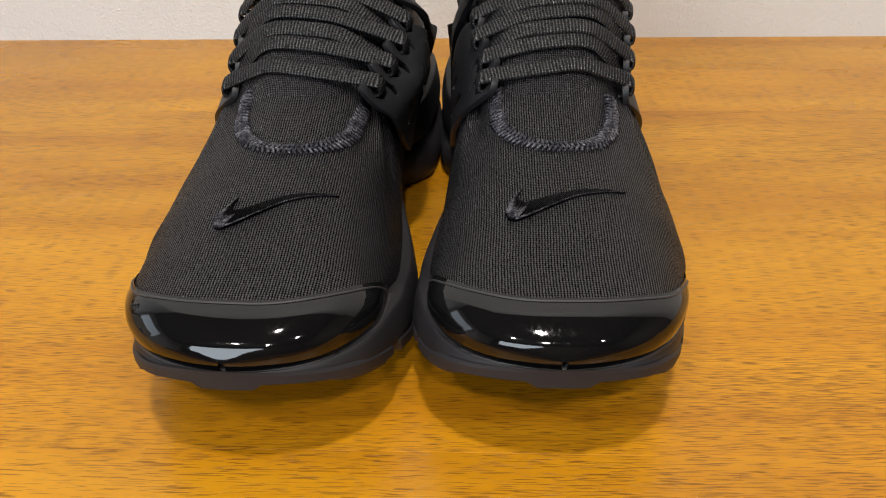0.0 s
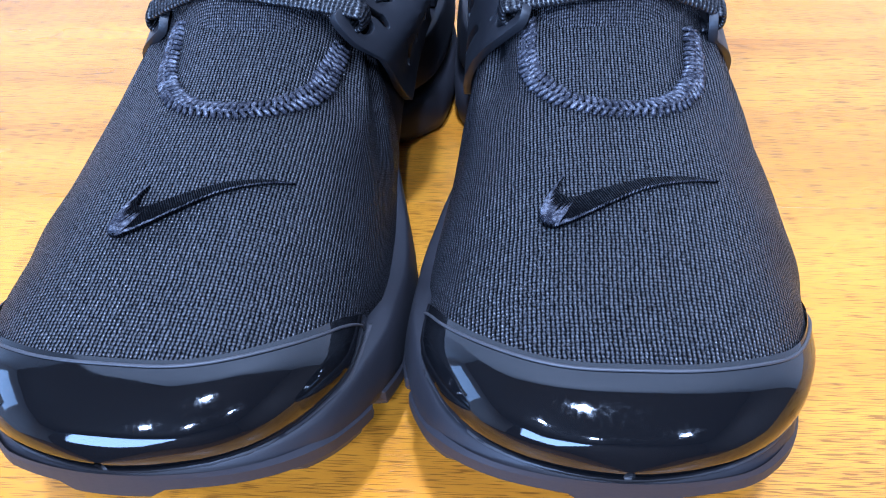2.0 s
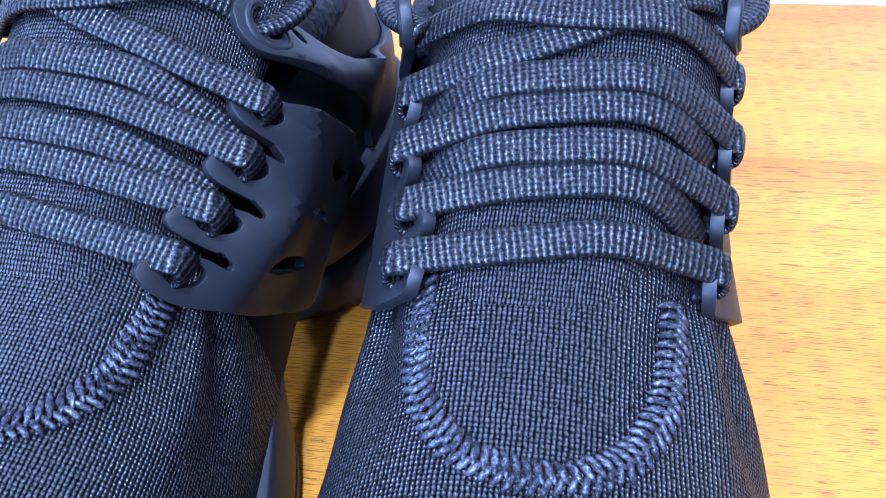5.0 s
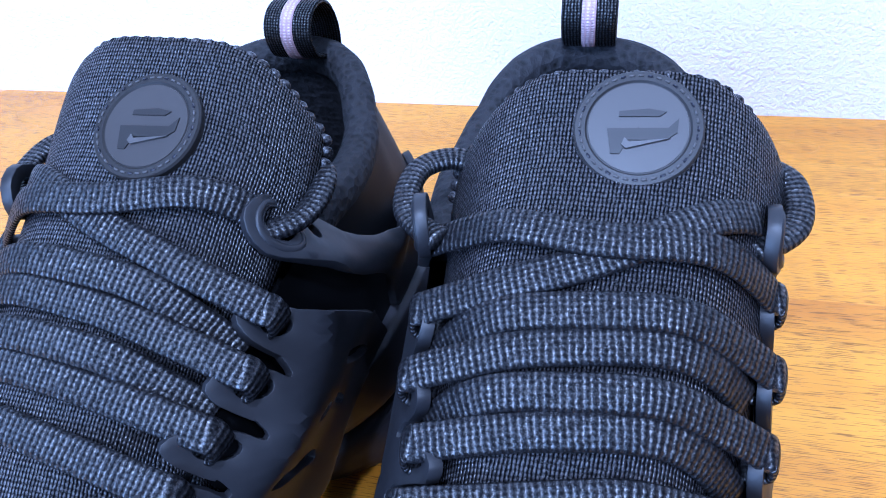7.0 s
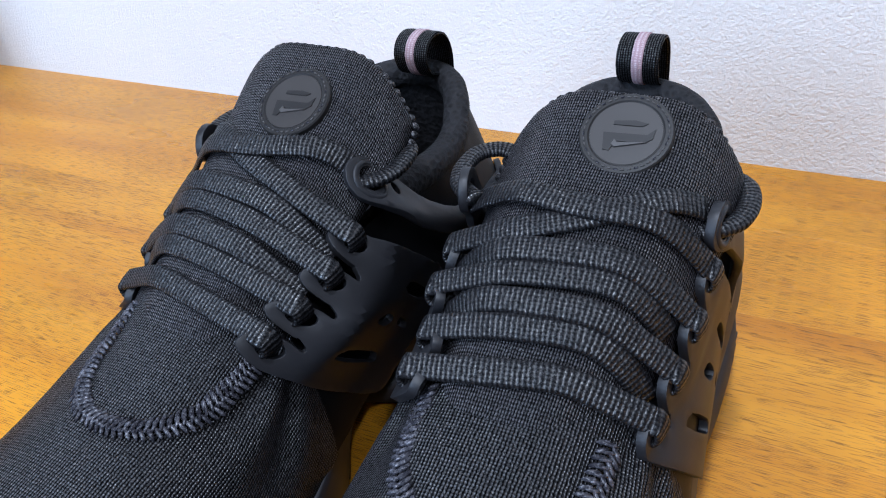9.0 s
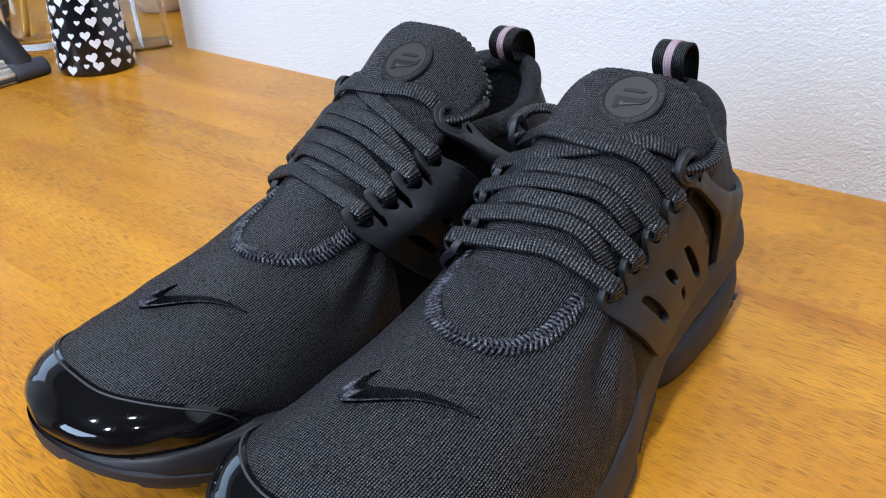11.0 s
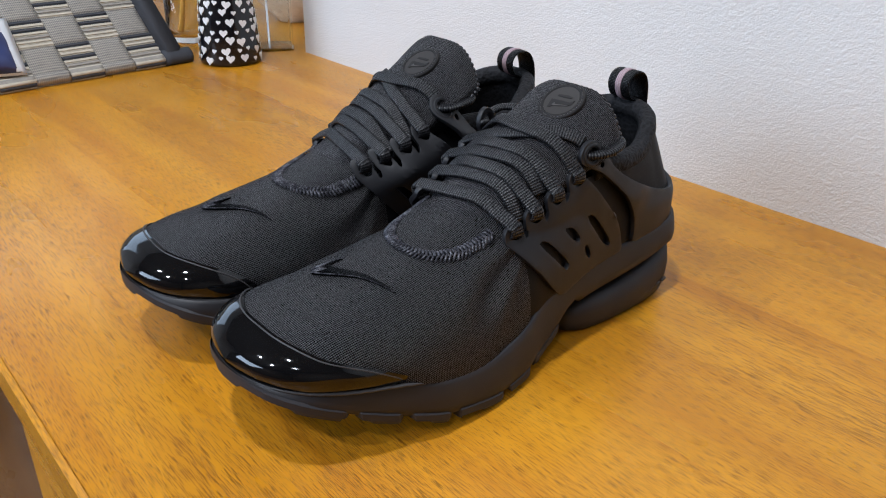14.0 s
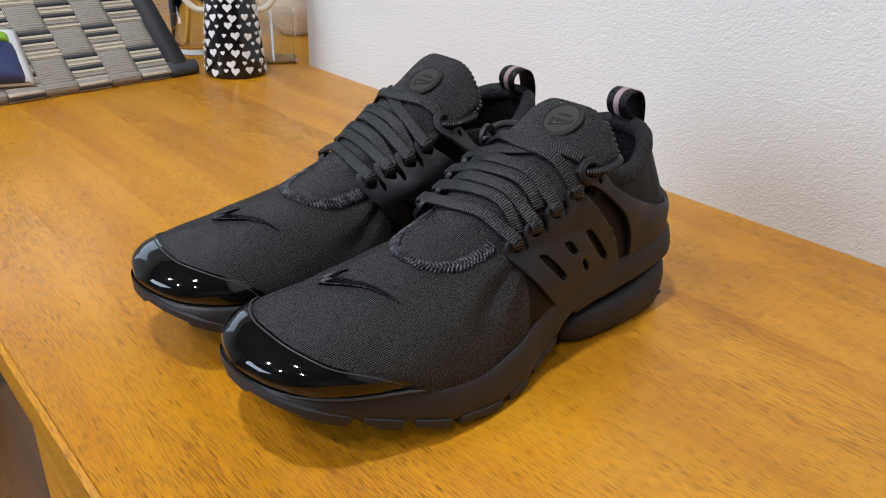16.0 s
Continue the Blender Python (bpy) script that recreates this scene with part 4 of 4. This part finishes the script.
def build_tab(parent, mirror, drop):
    loop = [(0.2870, 0.094), (0.2875, 0.110), (0.2865, 0.1240), (0.2825, 0.1318), (0.2760, 0.1348), (0.2690, 0.1333), (0.2660, 0.1280), (0.2685, 0.1215), (0.2740, 0.1180), (0.2810, 0.1160)]
    rise = [max(0.0, min(1.0, (b - 0.100) / 0.02)) for a, b in loop]
    path = smooth_path([(drop * 1.7 * r, a - drop * 2.0 * r, b - drop * r) for (a, b), r in zip(loop, rise)], 60)
    nor = []
    for i in range(60):
        t = (path[min(i + 1, 59)] - path[max(i - 1, 0)]).normalized()
        nor.append(Vector((0, t.z, -t.y)))
    tab = ribbon("heel_tab", path, nor, 0.0155, 0.0015, WEBBING, parent, "black webbing pull loop with a pale stripe", 12, 0.35)
    out = [p + q * 0.0005 for p, q in zip(path, nor)]
    ribbon("stripe", out[8:56], nor[8:56], 0.0042, 0.0012, STRIPE, tab, "pale lilac stripe", 8, 0.35)


def build_shoe(mirror, m, label):
    shoe = tagged(new("shoe"), label, "shoe", "pair of shoes")
    shoe.matrix_world = m
    DROOP[0], TONGUE_TURN[0] = (0.0075, 0.003) if mirror > 0 else (0.0006, -0.009)
    INSET[1], INSET[-1] = (0.0025, 0.0135) if mirror > 0 else (0.0075, 0.0)
    LEAN_IN[-1] = 0.3 if mirror > 0 else 0.7
    RING_IN[1], RING_IN[-1] = (0.0, 0.0) if mirror > 0 else (0.003, 0.003)
    build_sole(shoe, mirror)
    build_upper(shoe, mirror)
    build_cap(shoe, mirror)
    build_glue(shoe, mirror)
    build_tongue(shoe, mirror)
    for side in (1, -1):
        build_cage(shoe, mirror, side)
    build_badge(shoe, mirror, 0.0142 if mirror > 0 else -0.0045, 0.1970 if mirror > 0 else 0.1894)
    build_mark(shoe, mirror)
    build_stitching(shoe, mirror)
    build_laces(shoe, mirror)
    build_tab(shoe, mirror, 0.0 if mirror > 0 else 0.0025)
    return shoe


build_shoe(1, pose(0.086, 0.2025, 0.0004, 0, 0, 0.3), "black knit running shoe with glossy toe cap, standing on the table")
build_shoe(-1, pose(-0.0212, 0.200, 0.0004, 0, 0, -2.9), "black knit running shoe with glossy toe cap, toe turned slightly out")

# ---- things at the far end of the table ----
setting("counter", box_bm(-2.55, -0.587, 0.6625, 1.19, -0.03, -0.0002), WOOD, "honey-coloured wooden counter beyond the wall's end", "counter")

MAT_GREY = plain("greige_woven_reed", (0.30, 0.275, 0.24), 0.85, 900, 0.0006, vary=0.30, blotch=260)
MAT_CREAM = plain("cream_reed", (0.50, 0.45, 0.36), 0.8, 900, 0.0004, vary=0.2, blotch=200)
MAT_DARK = plain("charcoal_reed", (0.045, 0.047, 0.055), 0.8, 900, 0.0004, vary=0.2, blotch=200)


def fine_weave():
    """Greige strands woven over and under charcoal ones, a few to the centimetre."""
    m = Mat("fine_woven_reed", (0.30, 0.275, 0.24), 0.85, spec=0.3)
    v = m.coords("Object")
    sep = m.t.nodes.new("ShaderNodeSeparateXYZ")
    m.link(v, sep.inputs[0])
    wob = m.math("MULTIPLY", m.noise(v, 160, 2), 2.5)
    a = m.math("SINE", m.math("ADD", m.math("MULTIPLY", sep.outputs[0], 2 * math.pi / 0.0021), wob))
    b = m.math("SINE", m.math("ADD", m.math("MULTIPLY", sep.outputs[1], 2 * math.pi / 0.0034), wob))
    h = m.math("ADD", m.math("MULTIPLY", m.math("ADD", a, b), 0.25), 0.5)
    streak = m.noise(m.coords("Object", (60, 420, 60)), 1.0, 3)
    col = m.ramp(m.math("ADD", m.math("MULTIPLY", h, 0.55), m.math("MULTIPLY", streak, 0.45)), [(0.2, (0.13, 0.125, 0.125)), (0.5, (0.29, 0.265, 0.23)), (0.8, (0.42, 0.385, 0.33))])
    m.colour(col)
    m.bump(h, 0.6, 0.0008)
    return m.m


MAT_WEAVE = fine_weave()
mat = tagged(new("placemat"), "greige and cream woven placemat, charcoal border, propped at a slant", "placemat")
mat.matrix_world = Matrix.Translation((-0.622, 0.474, 0.012)) @ pose(0, 0, 0, 0, 0, 95) @ pose(0, 0, 0, 42, 0, 0)
# local: x runs along the lower edge away from the border, y up the slant
CELL = 0.040
bm = box_bm(-0.335, 0.0, 0.0, 0.34, -0.012, -0.003)
bmesh.ops.bevel(bm, geom=bm.edges[:], offset=0.003, segments=2, affect="EDGES")
part("backing", bm, MAT_DARK, mat)
bm = box_bm(0.0, 0.030, -0.002, 0.34, -0.013, 0.004)
bmesh.ops.bevel(bm, geom=bm.edges[:], offset=0.006, segments=3, affect="EDGES")
part("border", bm, MAT_DARK, mat, "charcoal bound edge")
foot = [Vector((x, 0.001, -0.005)) for x in (0.0005, 0.010, 0.020, 0.030, 0.036, 0.039)]
ribbon("border_roll", foot, [Vector((0, 0, 1))] * 6, 0.021, 0.017, MAT_DARK, mat, "charcoal rolled end of the border", 14, 0.95)
tile = bmesh.new()
bmesh.ops.create_grid(tile, x_segments=6, y_segments=6, size=CELL / 2 - 0.0003)
for v in tile.verts:
    v.co.z = 0.0016 * math.cos(v.co.x / CELL * math.pi) * math.cos(v.co.y / CELL * math.pi)
bmesh.ops.solidify(tile, geom=tile.faces[:], thickness=0.003)
patch_me = bpy.data.meshes.new("woven_patch")
tile.to_mesh(patch_me)
tile.free()
patch_me.materials.append(MAT_WEAVE)
patch_me.shade_smooth()
slats = []
for mt in (MAT_CREAM, MAT_DARK, MAT_GREY):
    s = box_bm(-CELL / 2 + 0.0003, CELL / 2 - 0.0003, -0.0026, 0.0026, -0.003, 0.0012)
    bmesh.ops.bevel(s, geom=[e for e in s.edges if abs(e.verts[0].co.x - e.verts[1].co.x) > 0.01], offset=0.0012, segments=2, affect="EDGES")
    me = bpy.data.meshes.new("slat")
    s.to_mesh(me)
    s.free()
    me.materials.append(mt)
    slats.append(me)
for i in range(8):
    for j in range(8):
        c = Vector((-CELL * (i + 0.5), CELL * (j + 0.5), 0.0))
        if (i + j) % 2:
            o = put("woven_patch", patch_me, mat)
            o.location = c
        else:
            for k in range(7):
                o = put("slat", slats[(0, 0, 2, 0, 1, 0, 1)[k] if j % 2 else (0, 2, 0, 1, 0, 0, 1)[k]], mat)
                o.location = c + Vector((0, (k - 3) * 0.0057, 0))
# lower rolled hem
for i in range(8):
    a, b = -CELL * (i + 1) + 0.0003, -CELL * i - 0.0003
    pts = [Vector((a + (b - a) * k / 8, -0.001, -0.005)) for k in range(9)]
    ribbon("hem", pts, [Vector((0, 0, 1))] * 9, 0.013, 0.015, MAT_WEAVE if i % 2 else MAT_GREY, mat, "", 12, 0.9)
    if i % 2 == 0:
        for ang, mt in ((8, MAT_CREAM), (-28, MAT_DARK), (-64, MAT_CREAM)):
            d = Vector((0, -math.cos(radians(ang + 50)) , math.sin(radians(ang + 50))))
            pts = [Vector((a + (b - a) * k / 4, -0.001, -0.005)) + d * 0.0072 for k in range(5)]
            ribbon("hem_reed", pts, [d] * 5, 0.0044, 0.0022, mt, mat, "", 8, 0.8)

# Two-handled jug.
GLAZE = plain("black_glazed_china", (0.006, 0.006, 0.008), 0.13, 80, 0.00003, vary=0.1)
WHITE_GLAZE = plain("white_glaze", (0.75, 0.75, 0.76), 0.25, 80, 0.00003, vary=0.05)
CREAM_GLAZE = plain("cream_glazed_china", (0.72, 0.66, 0.56), 0.25, 80, 0.00003, vary=0.05)
jug = tagged(new("jug"), "black glazed jug with white hearts and cream handles", "jug")
jug.location = (-0.600, 0.556, 0)
JUG = [(0.0001, 0.0), (0.036, 0.0), (0.0392, 0.002), (0.0400, 0.006), (0.0385, 0.03), (0.0355, 0.065), (0.0320, 0.10), (0.0290, 0.13), (0.0280, 0.15), (0.0300, 0.166), (0.0325, 0.176), (0.0312, 0.177), (0.0285, 0.166), (0.0265, 0.15), (0.0275, 0.13), (0.036, 0.02), (0.0001, 0.006)]
revolve("jug_body", JUG, GLAZE, jug, "black glazed tapering body", 48)
jr = curve(*[(z, r) for r, z in JUG[3:10]])
rng = random.Random(11)
heart_pts = [(16 * math.sin(t) ** 3 / 17, (13 * math.cos(t) - 5 * math.cos(2 * t) - 2 * math.cos(3 * t) - math.cos(4 * t)) / 17) for t in [2 * math.pi * i / 20 for i in range(20)]]
for row in range(14):
    z = 0.010 + row * 0.0114
    count = 15
    for k in range(count):
        ang = 2 * math.pi * (k + 0.5 * (row % 2)) / count + rng.uniform(-0.07, 0.07)
        big = (k + row) % 2 == 0
        s = rng.uniform(0.0052, 0.0064) if big else rng.uniform(0.0026, 0.0036)
        zz = z + rng.uniform(-0.002, 0.002)
        rot = rng.uniform(-0.2, 0.2)
        vs = []
        for lift in (0.0007, -0.0006):
            for hx, hz in heart_pts:
                x, q = hx * math.cos(rot) - hz * math.sin(rot), hx * math.sin(rot) + hz * math.cos(rot)
                r = jr(zz + q * s) + lift
                vs.append(Vector((r * math.cos(ang + x * s / r), r * math.sin(ang + x * s / r), zz + q * s)))
        fs = [tuple(range(20)), tuple(range(20, 40))[::-1]] + [(i, i + 20, (i + 1) % 20 + 20, (i + 1) % 20) for i in range(20)]
        put("heart", mesh_of("heart", vs, fs, WHITE_GLAZE, smooth=False), jug)
view = math.atan2(-0.48, 0.97)
for sgn in (1, -1):
    d = Vector((math.cos(view + sgn * math.pi / 2), math.sin(view + sgn * math.pi / 2), 0))
    pts = smooth_path([d * 0.0305 + Vector((0, 0, 0.082)), d * 0.046 + Vector((0, 0, 0.086)), d * 0.060 + Vector((0, 0, 0.105)), d * 0.060 + Vector((0, 0, 0.135)), d * 0.045 + Vector((0, 0, 0.158)), d * 0.028 + Vector((0, 0, 0.163))], 30)
    ribbon("handle", pts, [d] * 30, 0.010, 0.008, CREAM_GLAZE, jug, "cream curved handle", 10, 0.9)


def glass(name, tint=(0.95, 0.98, 0.97)):
    m = Mat(name, tint, 0.03)
    m.b.inputs["Transmission Weight"].default_value = 1.0
    m.b.inputs["IOR"].default_value = 1.45
    return m.m


GLASS, ACRYLIC = glass("clear_glass"), glass("clear_acrylic", (0.93, 0.97, 0.99))
AMBER = plain("amber_wood_stick", (0.55, 0.27, 0.04), 0.5, 500, 0.0002)
tumbler = tagged(new("glass_jar"), "clear glass jar with a thick base holding an amber stick", "jar")
tumbler.location = (-0.752, 0.572, 0)
o = revolve("jar_wall", [(0.0001, 0.0), (0.030, 0.0), (0.033, 0.003), (0.0335, 0.02), (0.033, 0.13), (0.031, 0.13), (0.0305, 0.02), (0.028, 0.009), (0.0001, 0.008)], GLASS, tumbler, "", 40)
o.visible_shadow = False
ribbon("stick", smooth_path([(-0.012, -0.010, 0.0095), (-0.004, -0.002, 0.06), (0.006, 0.008, 0.13)], 12), [Vector((1, 0, 0))] * 12, 0.009, 0.006, AMBER, tumbler, "amber stick", 8, 0.8)

case = tagged(new("acrylic_box"), "clear acrylic box standing on the counter behind the jug", "box")
case.matrix_world = Matrix.Translation((-0.640, 0.640, 0)) @ pose(0, 0, 0, 0, 0, -28)
for bx in ((-0.028, 0.028, -0.030, -0.027, 0.0, 0.07), (-0.028, 0.028, 0.027, 0.030, 0.0, 0.07), (-0.028, -0.025, -0.0268, 0.0268, 0.0, 0.07), (0.025, 0.028, -0.0268, 0.0268, 0.0, 0.07), (-0.0248, 0.0248, -0.0268, 0.0268, 0.0, 0.003)):
    q = part("pane", box_bm(*bx), ACRYLIC, case, "", False)
    q.visible_shadow = False
CARD = plain("white_card", (0.72, 0.74, 0.76), 0.6, 400, 0.0001, vary=0.05)
part("card", box_bm(-0.0235, 0.0235, -0.004, -0.002, 0.004, 0.066), CARD, case, "white card inside the box", False)

bowl = tagged(new("bowl"), "pale cream bowl standing on the counter", "bowl")
bowl.location = (-0.80, 0.78, 0)
revolve("bowl_body", [(0.0001, 0.0), (0.03, 0.0), (0.033, 0.004), (0.06, 0.03), (0.078, 0.065), (0.083, 0.10), (0.080, 0.10), (0.074, 0.066), (0.055, 0.033), (0.0001, 0.010)], CREAM_GLAZE, bowl, "", 44)

# Foil pouch lying on the placemat.
POUCH = plain("navy_foil_film", (0.03, 0.04, 0.13), 0.3, 60, 0.0008, vary=0.3)
WHITE_FILM = plain("white_film", (0.75, 0.77, 0.80), 0.3, 60, 0.0006, vary=0.06)
GREEN_FILM = plain("lime_green_film", (0.25, 0.5, 0.03), 0.35, 60, 0.0004)
pouch = tagged(new("snack_pouch"), "white and navy film pouch lying on the placemat", "pouch")
pouch.matrix_world = mat.matrix_world @ Matrix.Translation((-0.210, 0.048, 0.004)) @ pose(0, 0, 0, 0, 0, -6)


def pillow(i, j, sx, sy, h, z0):
    x, y = i / 14 * 2 - 1, j / 14 * 2 - 1
    e = max(0.0, 1 - x ** 4) * max(0.0, 1 - y ** 4)
    return Vector((x * sx, y * sy, z0 + h * e ** 0.6 + 0.0016 * noise.noise(Vector((x * 3.1, y * 2.7, sx * 40))) * e))


for nm, sx, sy, h, z0, dx, dy, mt in (("pouch_film", 0.048, 0.040, 0.012, 0.0, 0, 0, WHITE_FILM), ("printed_panel", 0.0445, 0.030, 0.0135, 0.0026, -0.003, -0.008, POUCH), ("green_patch", 0.020, 0.007, 0.0125, 0.0046, 0.016, 0.020, GREEN_FILM)):
    vs, fs = grid(15, 15, lambda i, j: pillow(i, j, sx, sy, h, z0) + Vector((dx, dy, 0)))
    q = put(nm, mesh_of(nm, vs, fs, mt), pouch)
    thicken(q, 0.0008, 0.0)
